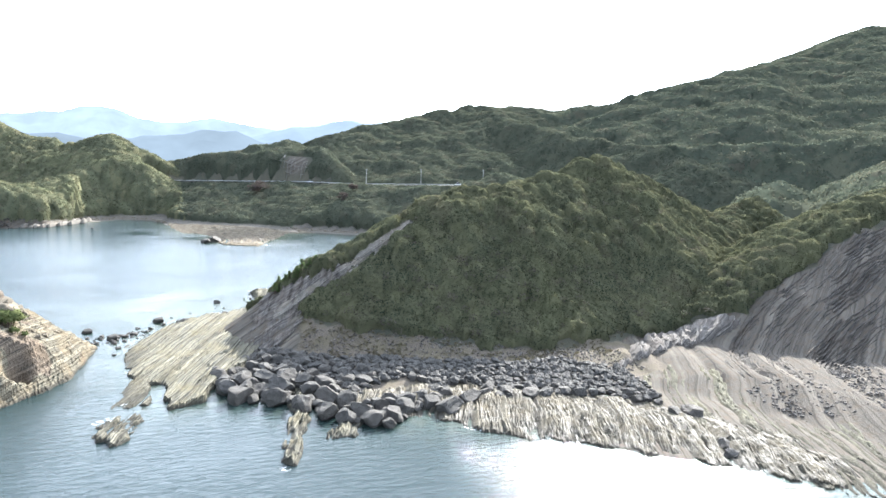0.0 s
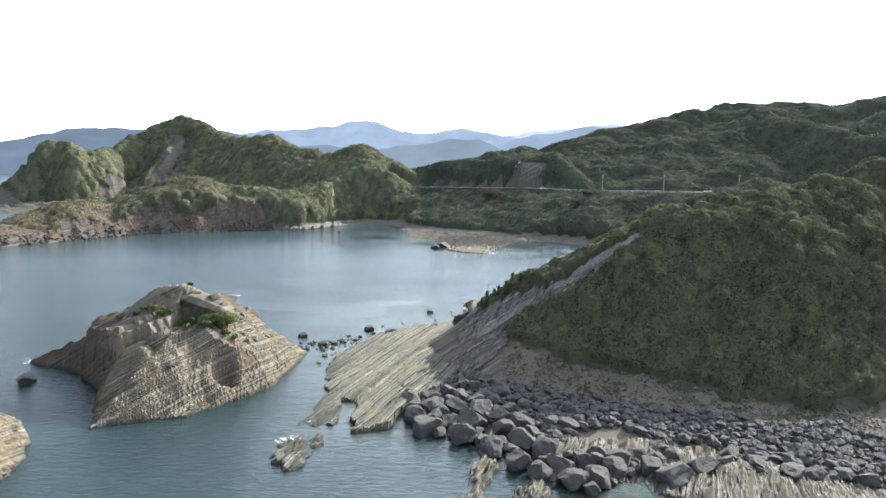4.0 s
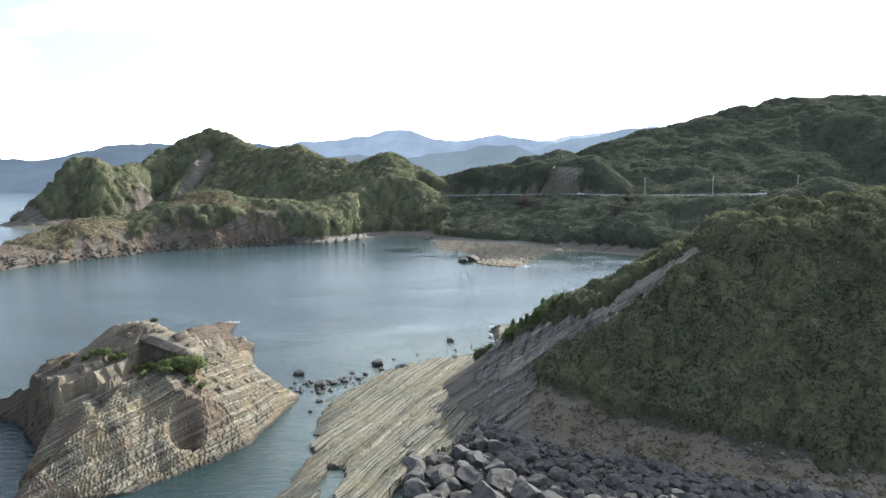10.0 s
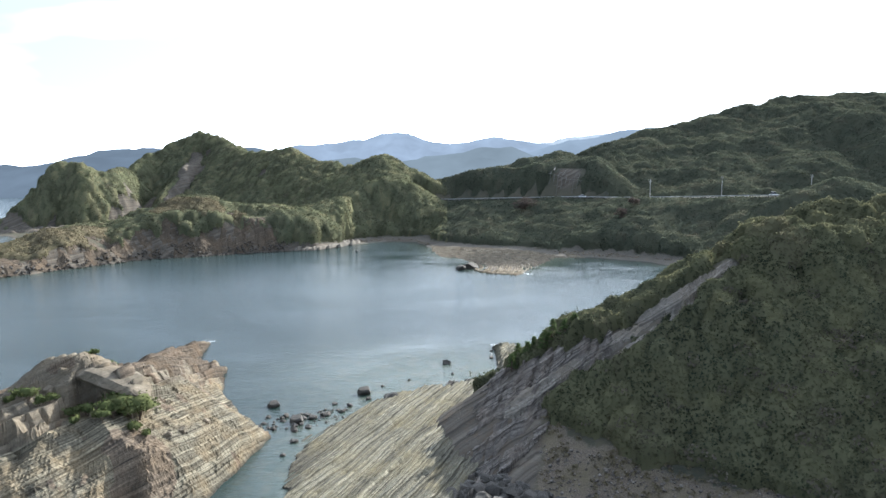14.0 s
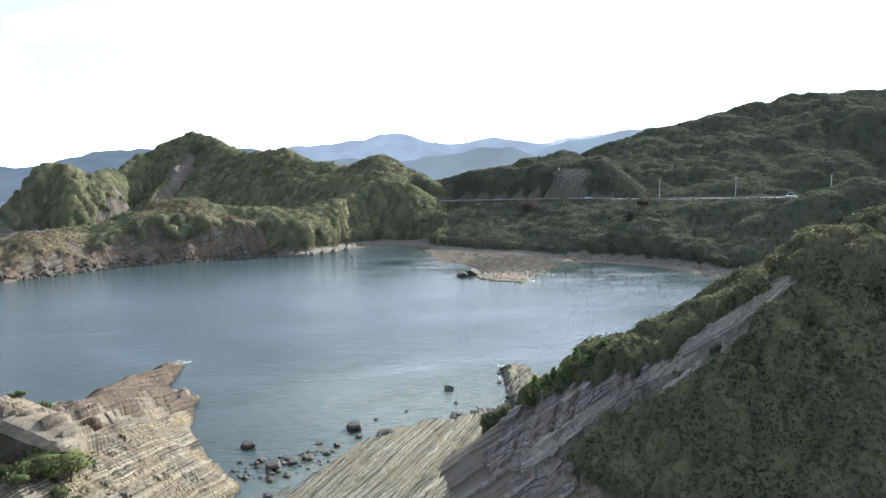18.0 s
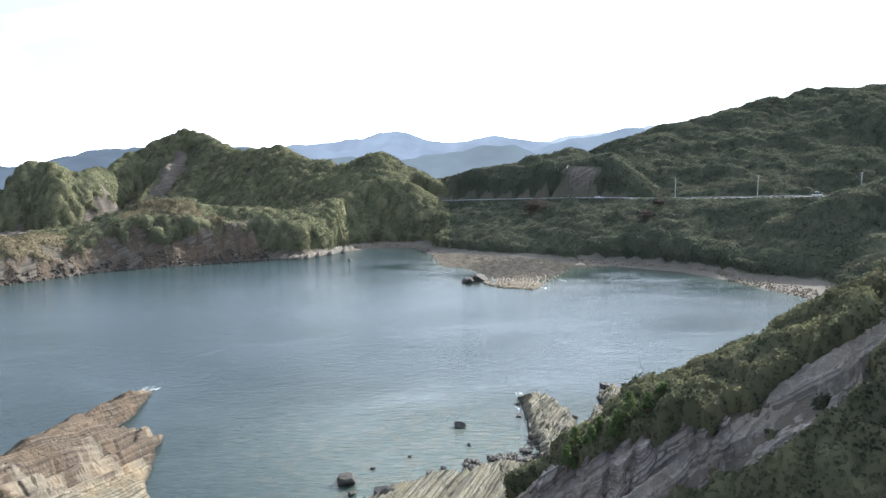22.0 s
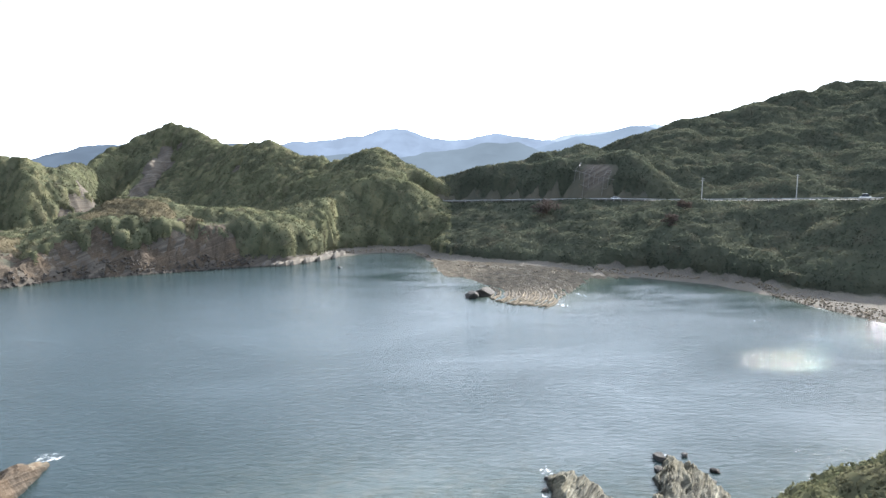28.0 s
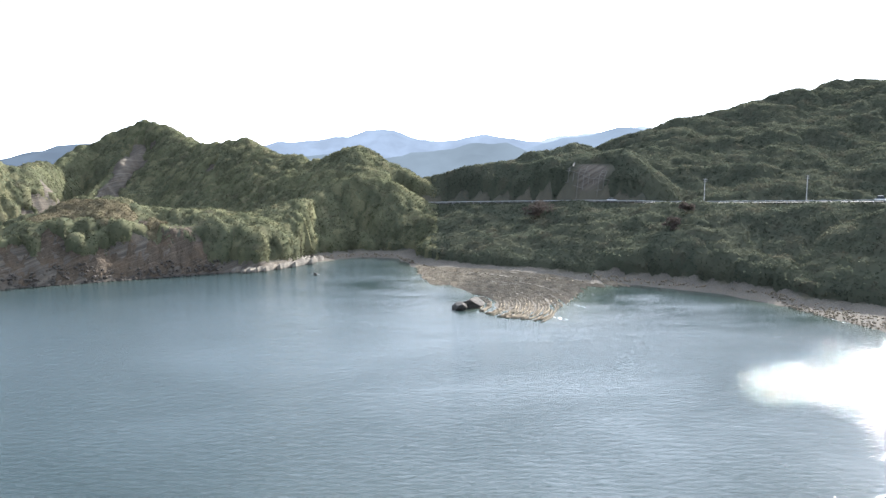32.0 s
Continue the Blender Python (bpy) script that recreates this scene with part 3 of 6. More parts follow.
def terrain(name, x0, x1, y0, y1, step, holes=(), label=""):
    nx, ny = int((x1 - x0) / step) + 1, int((y1 - y0) / step) + 1
    gx, gy = np.meshgrid(np.linspace(x0, x1, nx), np.linspace(y0, y1, ny))
    x, y = gx.ravel(), gy.ravel()
    h, rock, beach, sd = land(x, y)
    i = (np.arange(ny - 1)[:, None] * nx + np.arange(nx - 1)).ravel()
    faces = np.stack([i, i + 1, i + nx + 1, i + nx], 1)
    keep = h[faces].max(1) > -4
    for hole in holes:
        cx, cy = x[faces].mean(1), y[faces].mean(1)
        keep &= ~((cx > hole[0]) & (cx < hole[1]) & (cy > hole[2]) & (cy < hole[3]))
    faces = faces[keep]
    used = np.unique(faces)
    back = np.full(len(x), -1)
    back[used] = np.arange(len(used))
    # beds stand proud or weather back on bare rock
    u = x * BED.x + y * BED.y + h * BED.z + 1.2 * vnoise(x / 16, y / 16)
    lay = LATTICE[7, np.floor(u / 0.8).astype(int) % 256] - 0.5
    h2 = h + rock * np.clip(h, 0, 1.5) * (0.5 * lay + 0.5 * (x < -60) * fbm(x / 3.1, y / 3.1, 3) + 1.1 * (y > 395) * (x < -200) * fbm(x / 5 + 0.3 * y, y / 7, 4))
    me = mesh_of(name, np.stack([x, y, h2], 1)[used], back[faces], GROUND)
    add_attr(me, "rock", rock[used])
    add_attr(me, "beach", beach[used])
    add_attr(me, "scree", scree_mask(x, y)[used])
    return tagged(new(name, me), label, "ground", kind="structure")


NEAR = (-40, 240, -100, 128)
terrain("ground_headland", *NEAR, 1.0, label="rocky wooded headland of tilted beds above the shore")
WEST = (-348, -38, 172, 640)
terrain("ground_west", *WEST, 1.4, label="brown sea cliffs and low capes on the western shore")
terrain("ground_bay", -420, 1300, -300, 900, 5.0, [(NEAR[0], NEAR[1] - 4, NEAR[2], NEAR[3] - 4), (WEST[0] + 4, WEST[1] - 4, WEST[2] + 4, WEST[3] - 4)], "green hills of scrub and low trees round the bay")

GRID_H = land(*[g.ravel() for g in np.meshgrid(np.arange(-45, 245, 1.0), np.arange(-105, 130, 1.0))])[0].reshape(235, 290)


def ground_at(x, y):
    """Height of the ground at one place."""
    gx, gy = x + 45, y + 105
    if 0 <= gx < 288 and 0 <= gy < 233:
        i, j = int(gx), int(gy)
        a, b = gx - i, gy - j
        q = GRID_H[j:j + 2, i:i + 2]
        return float((q[0, 0] * (1 - a) + q[0, 1] * a) * (1 - b) + (q[1, 0] * (1 - a) + q[1, 1] * a) * b)
    return float(land(np.array([x]), np.array([y]))[0][0])



def sea():
    """One sheet of water out to the horizon, finer near the shore."""
    xs = np.unique(np.concatenate([np.linspace(-4600, -500, 12), np.arange(-500, 400, 4.0), np.linspace(400, 4600, 12)]))
    ys = np.unique(np.concatenate([np.linspace(-4600, -200, 12), np.arange(-200, 500, 4.0), np.linspace(500, 4600, 12)]))
    gx, gy = np.meshgrid(xs, ys)
    x, y = gx.ravel(), gy.ravel()
    nx = len(xs)
    i = (np.arange(len(ys) - 1)[:, None] * nx + np.arange(nx - 1)).ravel()
    me = mesh_of("sea", np.stack([x, y, 0 * x], 1), np.stack([i, i + 1, i + nx + 1, i + nx], 1), WATER)
    sd = shore_distance(x, y)
    d2 = np.hypot((x + 5) / 1.3, y - 78)
    gust = zone(x, y, 66, 155, 15, 13, 0.6)
    lee = np.clip((zone(x, y, 78, 250, 66, 58, 0.5) + zone(x, y, 2, 272, 50, 40, 0.5)) * (0.9 + 0.9 * fbm(x / 34, y / 12, 4)), 0, 1)
    add_attr(me, "lee", np.maximum(lee, np.clip(zone(x, y, 86, 124, 34, 40, 0.4) * (0.85 + 0.5 * fbm(x / 20, y / 9, 3)) - 0.7 * gust, 0, 0.85)))
    add_attr(me, "ruffled", np.clip(gust * (0.5 + 1.3 * fbm(x / 14, y / 7, 4)), 0, 1))
    # painted brightness up the bay, held back where dark hills mirror
    add_attr(me, "sky_sheen", np.clip((y - 85) / 90, 0, 1) * (1 - 0.75 * lee))
    add_attr(me, "shallow", np.clip(np.exp(np.minimum(sd, 0) / 6) * 0.7 + np.exp(-(d2 / 22) ** 2) * 0.7, 0, 1))
    return tagged(new("sea", me), "calm grey-blue sea filling the bay", "water", kind="structure")


sea()


# ---------------------------------------------------------------- far land
def far_range(name, y, crest_line, color, glow, seed, label, depth=260):
    """A far ridge: a crest through places (x, height), falling towards the bay and away in spurs."""
    n, rows = 320, 17
    line = np.array(crest_line, float)
    x = np.linspace(line[0, 0], line[-1, 0], n)
    near = np.linspace(-1, 1, 9)[:, None] * (line[-1, 0] - line[0, 0]) / 260
    crest = np.interp(x + near, line[:, 0], line[:, 1]).mean(0)
    crest = crest * (1 + 0.016 * fbm(x / 26 + seed, np.full(n, seed * 3.1), 4))
    v, f = [], []
    for j in range(rows):
        k = j / (rows - 1) * 2 - 1
        off = 0.16 * crest * fbm(x / 70 + seed, np.full(n, j * 0.8 + seed), 3)
        z = crest * (1 - abs(k)) ** 0.8 + off * (1 - abs(k)) * abs(k) * 3
        v.append(np.stack([x, np.full(n, y + k * depth) + 12 * fbm(x / 90, np.full(n, j + seed), 2), z - 1], 1))
    for j in range(rows - 1):
        i = j * n + np.arange(n - 1)
        f.append(np.stack([i, i + 1, i + n + 1, i + n], 1))
    me = mesh_of(name, np.concatenate(v), np.concatenate(f), painted_haze_mat(name + "_haze", color, glow))
    return tagged(new(name, me), label, "mountain", kind="structure")


# each range's colour and glow are its haze, painted rather than lit
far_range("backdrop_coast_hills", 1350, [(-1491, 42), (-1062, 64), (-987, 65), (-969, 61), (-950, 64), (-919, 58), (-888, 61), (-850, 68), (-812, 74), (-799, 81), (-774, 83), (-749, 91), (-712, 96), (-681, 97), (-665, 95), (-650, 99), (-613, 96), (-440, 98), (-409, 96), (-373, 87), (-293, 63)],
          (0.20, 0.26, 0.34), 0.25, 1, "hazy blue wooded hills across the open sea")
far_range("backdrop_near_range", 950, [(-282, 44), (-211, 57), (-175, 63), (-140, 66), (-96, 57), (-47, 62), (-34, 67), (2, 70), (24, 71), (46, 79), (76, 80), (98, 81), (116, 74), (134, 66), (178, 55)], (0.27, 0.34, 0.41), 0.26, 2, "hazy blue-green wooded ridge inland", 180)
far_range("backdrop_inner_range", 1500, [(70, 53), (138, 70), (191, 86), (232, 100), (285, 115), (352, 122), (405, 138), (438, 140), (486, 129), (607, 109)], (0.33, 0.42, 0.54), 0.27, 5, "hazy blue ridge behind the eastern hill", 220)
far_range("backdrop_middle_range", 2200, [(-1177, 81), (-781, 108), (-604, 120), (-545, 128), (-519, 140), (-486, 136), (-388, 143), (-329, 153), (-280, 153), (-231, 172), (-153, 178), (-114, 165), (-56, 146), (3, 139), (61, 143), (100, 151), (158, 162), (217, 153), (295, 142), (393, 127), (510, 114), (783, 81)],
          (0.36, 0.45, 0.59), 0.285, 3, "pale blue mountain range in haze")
far_range("backdrop_far_range", 3400, [(64, 148), (421, 185), (539, 195), (598, 212), (716, 228), (834, 237), (981, 261), (1069, 270), (1336, 233), (1782, 162)], (0.55, 0.65, 0.78), 0.29, 4, "palest haze-blue mountains on the skyline")


# ---------------------------------------------------------------- foliage
DOME_V, DOME_F = [], []


def dome():
    """The lower-cut ball of 42 points that closes a crown behind its leaves."""
    bm = bmesh.new()
    bmesh.ops.create_icosphere(bm, subdivisions=2, radius=1.0)
    gone = [v for v in bm.verts if v.co.z < -0.45]
    bmesh.ops.delete(bm, geom=gone, context="VERTS")
    bm.verts.index_update()
    DOME_V.extend(v.co[:] for v in bm.verts)
    DOME_F.extend(tuple(v.index for v in f.verts) for f in bm.faces)
    bm.free()


dome()


def foliage_mesh(name, pts, radius, count, leaf, mat, seed, squash=0.8, core=True):
    """Crowns of uneven lobes: a knobbly inner mass and many small leaf sprays standing out of it."""
    rs = np.random.RandomState(seed)
    n = len(pts)
    lobes = rs.normal(size=(n, 6, 3))
    lobes[..., 2] = np.abs(lobes[..., 2]) * 0.8
    lobes /= np.linalg.norm(lobes, axis=-1, keepdims=True)
    grow = 0.25 + 0.5 * rs.rand(n, 6)
    r = radius[:, None, None]

    def reach(d):
        k = np.clip(np.einsum("nci,nli->ncl", d, lobes), 0, 1) ** 6
        return 0.55 + (k * grow[:, None, :]).max(-1)

    d = rs.normal(size=(n, count, 3))
    d[..., 2] = np.abs(d[..., 2]) - 0.25
    d /= np.linalg.norm(d, axis=-1, keepdims=True)
    far = reach(d)[..., None] * (0.9 + 0.22 * rs.rand(n, count, 1))
    scale = r * (1, 1, squash)
    base = pts[:, None, :] + np.array([0, 0, 0.25]) * r
    c = base + d * far * scale
    normal = d + 0.55 * rs.normal(size=d.shape)
    normal /= np.linalg.norm(normal, axis=-1, keepdims=True)
    a = np.cross(normal, rs.normal(size=d.shape))
    a /= np.linalg.norm(a, axis=-1, keepdims=True) + 1e-9
    b = np.cross(normal, a)
    size = leaf * (0.6 + 0.8 * rs.rand(n, count, 1)) * np.clip(radius / radius.mean(), 0.7, 1.6)[:, None, None]
    a, b = a * size, b * size * 0.7
    bend = normal * size * 0.3
    v = np.stack([c - a - bend, c - b + bend * 0.5, c + a - bend, c + b + bend * 0.5], 2).reshape(-1, 3)
    q = np.arange(len(v)).reshape(-1, 4)
    f = np.concatenate([q[:, [0, 1, 2]], q[:, [0, 2, 3]]])
    if core:
        dv, df = np.array(DOME_V), np.array(DOME_F)
        dd = np.broadcast_to(dv, (n,) + dv.shape)
        cv = base + dd * (reach(dd)[..., None] * (0.72 + 0.36 * rs.rand(n, len(dv), 1))) * scale
        cf = df[None] + (len(v) + len(dv) * np.arange(n))[:, None, None]
        v, f = np.concatenate([v, cv.reshape(-1, 3)]), np.concatenate([f, cf.reshape(-1, 3)])
    return mesh_of(name, v, f, mat, smooth=True)


def scatter(x0, x1, y0, y1, step, seed, keep):
    """Jittered points on the land where keep(x, y, h, rock, beach, sd, road) says so."""
    rs = np.random.RandomState(seed)
    gx, gy = np.meshgrid(np.arange(x0, x1, step), np.arange(y0, y1, step))
    x = (gx + rs.uniform(-0.5, 0.5, gx.shape) * step).ravel()
    y = (gy + rs.uniform(-0.5, 0.5, gx.shape) * step).ravel()
    h, rock, beach, sd = land(x, y)
    road, _ = line_distance(x, y, ROAD)
    k = keep(x, y, h, rock, beach, sd, road, rs.rand(len(x)))
    return np.stack([x, y, h], 1)[k], rs


def hashed(i, j, k):
    """A steady random number for each cell of a lattice."""
    return LATTICE[(i * 37 + j * 101 + k * 53) % 256, (i * 71 + j * 29 + k * 17) % 256]


def crowns(x, y, spacing, seed):
    """Height, 0 to 1, of a cover of rounded crowns of unequal size and height."""
    ci, cj = np.floor(x / spacing).astype(int), np.floor(y / spacing).astype(int)
    best, tone = np.zeros(x.shape), np.full(x.shape, 0.3)
    for di in (-1, 0, 1):
        for dj in (-1, 0, 1):
            i, j = ci + di, cj + dj
            px, py = (i + hashed(i, j, seed)) * spacing, (j + hashed(i, j, seed + 1)) * spacing
            r = spacing * (0.55 + 0.5 * hashed(i, j, seed + 2))
            top = 0.45 + 0.55 * hashed(i, j, seed + 3)
            own = top * np.clip(1 - ((x - px) ** 2 + (y - py) ** 2) / (r * r), 0, 1) ** 0.6
            tone = np.where(own > best, hashed(i, j, seed + 4), tone)
            best = np.maximum(best, own)
    return best, tone


def canopy(name, area, step, keep, spacing, tall, leaf, leaves, mat, seed, label, category, low_edge=0.0, floor=0.08):
    """Close cover of shrubs or trees: crowns grown together over the ground, and leaf sprays all over them."""
    rs = np.random.RandomState(seed)
    gx, gy = np.meshgrid(np.arange(area[0], area[1], step), np.arange(area[2], area[3], step))
    x = gx + step * 0.3 * rs.uniform(-1, 1, gx.shape)
    y = gy + step * 0.3 * rs.uniform(-1, 1, gx.shape)
    h, rock, beach, sd = [a.reshape(x.shape) for a in land(x.ravel(), y.ravel())]
    road = line_distance(x, y, ROAD)[0]
    k = np.clip(keep(x, y, h, rock, beach, sd, road), 0, 1)
    c, tone = crowns(x, y, spacing, seed)
    large, large_tone = crowns(x, y, 1.7 * spacing, seed + 9)
    large = 1.35 * large - 0.3
    tone = np.where(large > c, large_tone, tone)
    c = np.maximum(c, large)
    over = tall * np.clip(road / 30, 0.14, 1) * (1 + 0.35 * fbm(x / (6 * spacing), y / (6 * spacing), 2))
    if low_edge:
        over = over * np.clip(0.3 + (x - area[0]) / low_edge, 0.3, 1)
    rise = over * (floor + (1 - floor) * c) * k - (1 - k) * 0.8 + over * 0.14 * fbm(x / (0.3 * spacing), y / (0.3 * spacing), 2)
    gy_, gx_ = np.gradient(h, step)
    lean = 1 / np.sqrt(1 + gx_ ** 2 + gy_ ** 2)
    x, y, z = x - 0.8 * gx_ * lean * rise, y - 0.8 * gy_ * lean * rise, h + np.maximum(lean, 0.6) * rise
    ny, nx = x.shape
    i = (np.arange(ny - 1)[:, None] * nx + np.arange(nx - 1)).ravel()
    quads = np.stack([i, i + 1, i + nx + 1, i + nx], 1)
    quads = quads[k.ravel()[quads].max(1) > 0.3]
    co = np.stack([x, y, z], -1).reshape(-1, 3)
    used, back = np.unique(quads, return_inverse=True)
    co, quads = co[used], back.reshape(-1, 4)
    kk = k.ravel()[used]
    p0, p1, p3 = co[quads[:, 0]], co[quads[:, 1]], co[quads[:, 3]]
    nrm = np.cross(p1 - p0, p3 - p0)
    size = np.linalg.norm(nrm, axis=1)
    w = size * (0.4 + kk[quads].max(1))
    pick = rs.choice(len(quads), leaves, p=w / w.sum())
    a, b = rs.rand(leaves, 1), rs.rand(leaves, 1)
    nrm = nrm[pick] / size[pick][:, None]
    nrm *= np.where(nrm[:, 2:] < 0, -1, 1)
    at = p0[pick] + a * (p1 - p0)[pick] + b * (p3 - p0)[pick] + nrm * leaf * rs.uniform(-0.1, 0.9, (leaves, 1))
    face = nrm + 0.6 * rs.normal(size=nrm.shape)
    face /= np.linalg.norm(face, axis=1, keepdims=True)
    u = np.cross(face, rs.normal(size=face.shape))
    u /= np.linalg.norm(u, axis=1, keepdims=True) + 1e-9
    v = np.cross(face, u)
    s = leaf * rs.uniform(0.55, 1.3, (leaves, 1))
    bend = face * s * 0.3
    sprays = np.stack([at - u * s - bend, at - v * s * 0.7 + bend * 0.5, at + u * s - bend, at + v * s * 0.7 + bend * 0.5], 1).reshape(-1, 3)
    me = mesh_of(name, np.concatenate([co, sprays]), np.concatenate([quads, len(co) + np.arange(4 * leaves).reshape(-1, 4)]), mat, True)
    tone = tone.ravel()[used]
    add_attr(me, "tone", np.concatenate([tone, np.repeat(tone[quads[pick, 0]], 4)]))
    return tagged(new(name, me), label, category, kind="stuff")


def headland_cover():
    canopy("headland_scrub", (4, 212, -18, 128), 0.6,
           lambda x, y, h, rock, beach, sd, road: np.minimum(np.minimum(np.minimum((h - 2.2) / 1.2, (y - np.interp(x, SCRUB_EDGE[:, 0], SCRUB_EDGE[:, 1]) + 2.2 * fbm(x / 5, y / 5, 3)) / 1.5), (0.45 - rock + 0.3 * fbm(x / 3.5, y / 3.5, 3) * np.clip(rock * 6, 0, 1)) * 3), np.where(y < 55, 1, (x - 17 - (y - 55) * 0.3) / 2)),
           3.0, 2.8, 0.19, 430000, LEAF_NEAR, 12, "dense evergreen scrub covering the headland", "shrubs")
    bare, rs = scatter(18, 130, 2, 60, 3.4, 13, lambda x, y, h, rock, beach, sd, road, q: (h > 4.4) & (rock < 0.3) & (q < 0.28 + 0.5 * zone(x, y, 62, 22, 22, 12)) & (y < 46))
    ob = new("bare_scrub", foliage_mesh("bare_scrub", bare + (0, 0, 0.9), 1.2 + 0.8 * rs.rand(len(bare)), 60, 0.2, LEAF_TWIG, 14, 0.8, False))
    tagged(ob, "grey leafless bushes among the headland scrub", "shrubs", kind="stuff")
    low, rs = scatter(8, 100, -2, 44, 0.75, 15, lambda x, y, h, rock, beach, sd, road, q: (h > 1.9) & (h < 10) & (rock < 0.4) & (q < 0.42 + 0.6 * fbm(x / 4, y / 4, 2)))
    ob = new("shore_grass", foliage_mesh("shore_grass", low, 0.3 + 0.25 * rs.rand(len(low)), 12, 0.16, LEAF_DRY, 16, 0.7, False))
    tagged(ob, "thin brown grass above the boulders", "grass", kind="stuff")


def dry(x, y):
    return np.clip(zone(x, y, -184, 240, 24, 34, 0.3) + zone(x, y, -150, 294, 22, 12, 0.4) + 0.6 * zone(x, y, -110, 296, 22, 12, 0.4), 0, 1)


def hill_cover():
    def wood(x, y, h, rock, beach, sd, road):
        rock = np.where((road < 30) & (h > 23) & (x > -10), 0, rock)
        k = np.minimum(np.minimum((h - 2.0) / 1.5, (0.62 - rock) * 5), np.minimum((0.5 - beach) * 5, (road - 4.2) / 1.5))
        k = np.minimum(k, (sd - 2) / 1.5)
        k = np.where((x < -84) & (y < 335) & (sd < 16), np.minimum(k, (h - 7 - 5 * fbm(x / 9, y / 9, 3)) / 2), k)
        return np.minimum(k, 1.2 - 2 * zone(x, y, 78, 363, 11, 8, 0.4))
    bounds = lambda x, y: np.where((y < np.where(x > 0, 500, 640)) & ((x < 0) | (y > 124)), 1, 0)
    canopy("western_woods", (-345, 4, 180, 640), 1.2, lambda x, y, *m: np.minimum(np.minimum(wood(x, y, *m), 1.5 - 2 * dry(x, y)), np.minimum(bounds(x, y), (2 - x) / 1.5)),
           3.7, 3.8, 0.42, 270000, LEAF_FAR, 22, "low green woodland covering the western hills and capes", "trees")
    canopy("bay_woods", (-2, 330, 122, 500), 1.45, lambda x, y, *m: np.minimum(wood(x, y, *m), bounds(x, y)), 4.8, 2.8, 0.42, 230000, LEAF_SHADED, 23, "dense green scrub, its shade painted in, covering the slopes above the bay", "trees", 0.0, 0.22)
    canopy("cape_grass", (-225, -110, 180, 330), 1.1, lambda x, y, *m: np.minimum(wood(x, y, *m), 3 * dry(x, y) - 1 + 1.5 * fbm(x / 8, y / 8, 3)), 2.6, 2.0, 0.3, 30000, LEAF_DRY, 24,
           "dry brown grass and low scrub on the western cape", "grass")
    canopy("eastern_woods", (205, 900, -120, 520), 2.9, lambda x, y, *m: np.minimum(wood(x, y, *m), np.where((x > 328) | (y < 130), 1, 0)), 6.0, 2.8, 0.7, 150000, LEAF_SHADED, 32,
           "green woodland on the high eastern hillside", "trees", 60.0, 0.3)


headland_cover()
hill_cover()


# ---------------------------------------------------------------- bedded rock ledges
STRIKE = Vector((0.36, 0.93, 0)).normalized()
ACROSS = Vector((STRIKE.y, -STRIKE.x, 0))       # towards the east


def straight(t, o):
    return STRIKE * t + ACROSS * o


def inside_poly(p, poly):
    odd = False
    for (ax, ay), (bx, by) in zip(poly, poly[1:] + poly[:1]):
        if (ay > p[1]) != (by > p[1]) and p[0] < (bx - ax) * (p[1] - ay) / (by - ay) + ax:
            odd = not odd
    return odd


def crossings(poly, o, place, t0, t1):
    """Stretches along the beds, at o metres across them, that lie in the polygon."""
    runs, start = [], None
    n = int((t1 - t0) / 0.7) + 1
    for k in range(n + 1):
        t = t0 + 0.7 * k
        hit = k < n and inside_poly(place(t, o), poly)
        if hit and start is None:
            start = t
        if not hit and start is not None:
            runs.append((start, t))
            start = None
    return runs


def ledge_mesh(o, t0, t1, width, thick, rise, mat, rng, low=0.0, place=straight):
    """A long tilted bed of rock: its back dips west, its broken edge faces east."""
    n = max(4, int((t1 - t0) / 0.9))
    v, f = [], []
    ph = rng.uniform(0, 100)
    for i in range(n + 1):
        t = t0 + (t1 - t0) * i / n
        end = min(1.0, min(i, n - i) / 1.6 + 0.35)
        wob = 0.35 * width * noise.noise((t * 0.22, o, ph)) + 0.12 * noise.noise((t * 0.9, o, ph + 9))
        w = width * end * (1 + 0.35 * noise.noise((t * 0.5, ph, 3)))
        top = rise(t, o) + thick * end * (0.75 + 0.6 * noise.noise((t * 0.35, ph, 7)) + 0.25 * noise.noise((t * 1.3, ph, 2)))
        for k, (c, z) in enumerate(((-0.75, low - 0.7), (-0.55, None), (0.05, None), (0.4, None), (0.5, None), (0.62, low - 0.7))):
            if z is None:
                z = top - (0.42 - c) * w * 0.62 if k < 4 else top - thick * 0.55
                if k == 3:
                    z = top
            j = 0.1 * noise.noise((t * 1.7, ph + k, 5))
            p = place(t, o + wob + c * w + j)
            v.append((p.x, p.y, z + j if k not in (0, 5) else min(z, top - 1.2)))
    m = 6
    for i in range(n):
        for k in range(m - 1):
            a = i * m + k
            f.append((a, a + 1, a + m + 1, a + m))
    me = bpy.data.meshes.new("ledge")
    me.from_pydata(v, [], f + [tuple(range(m))[::-1], tuple(n * m + k for k in range(m))])
    me.materials.append(mat)
    return me


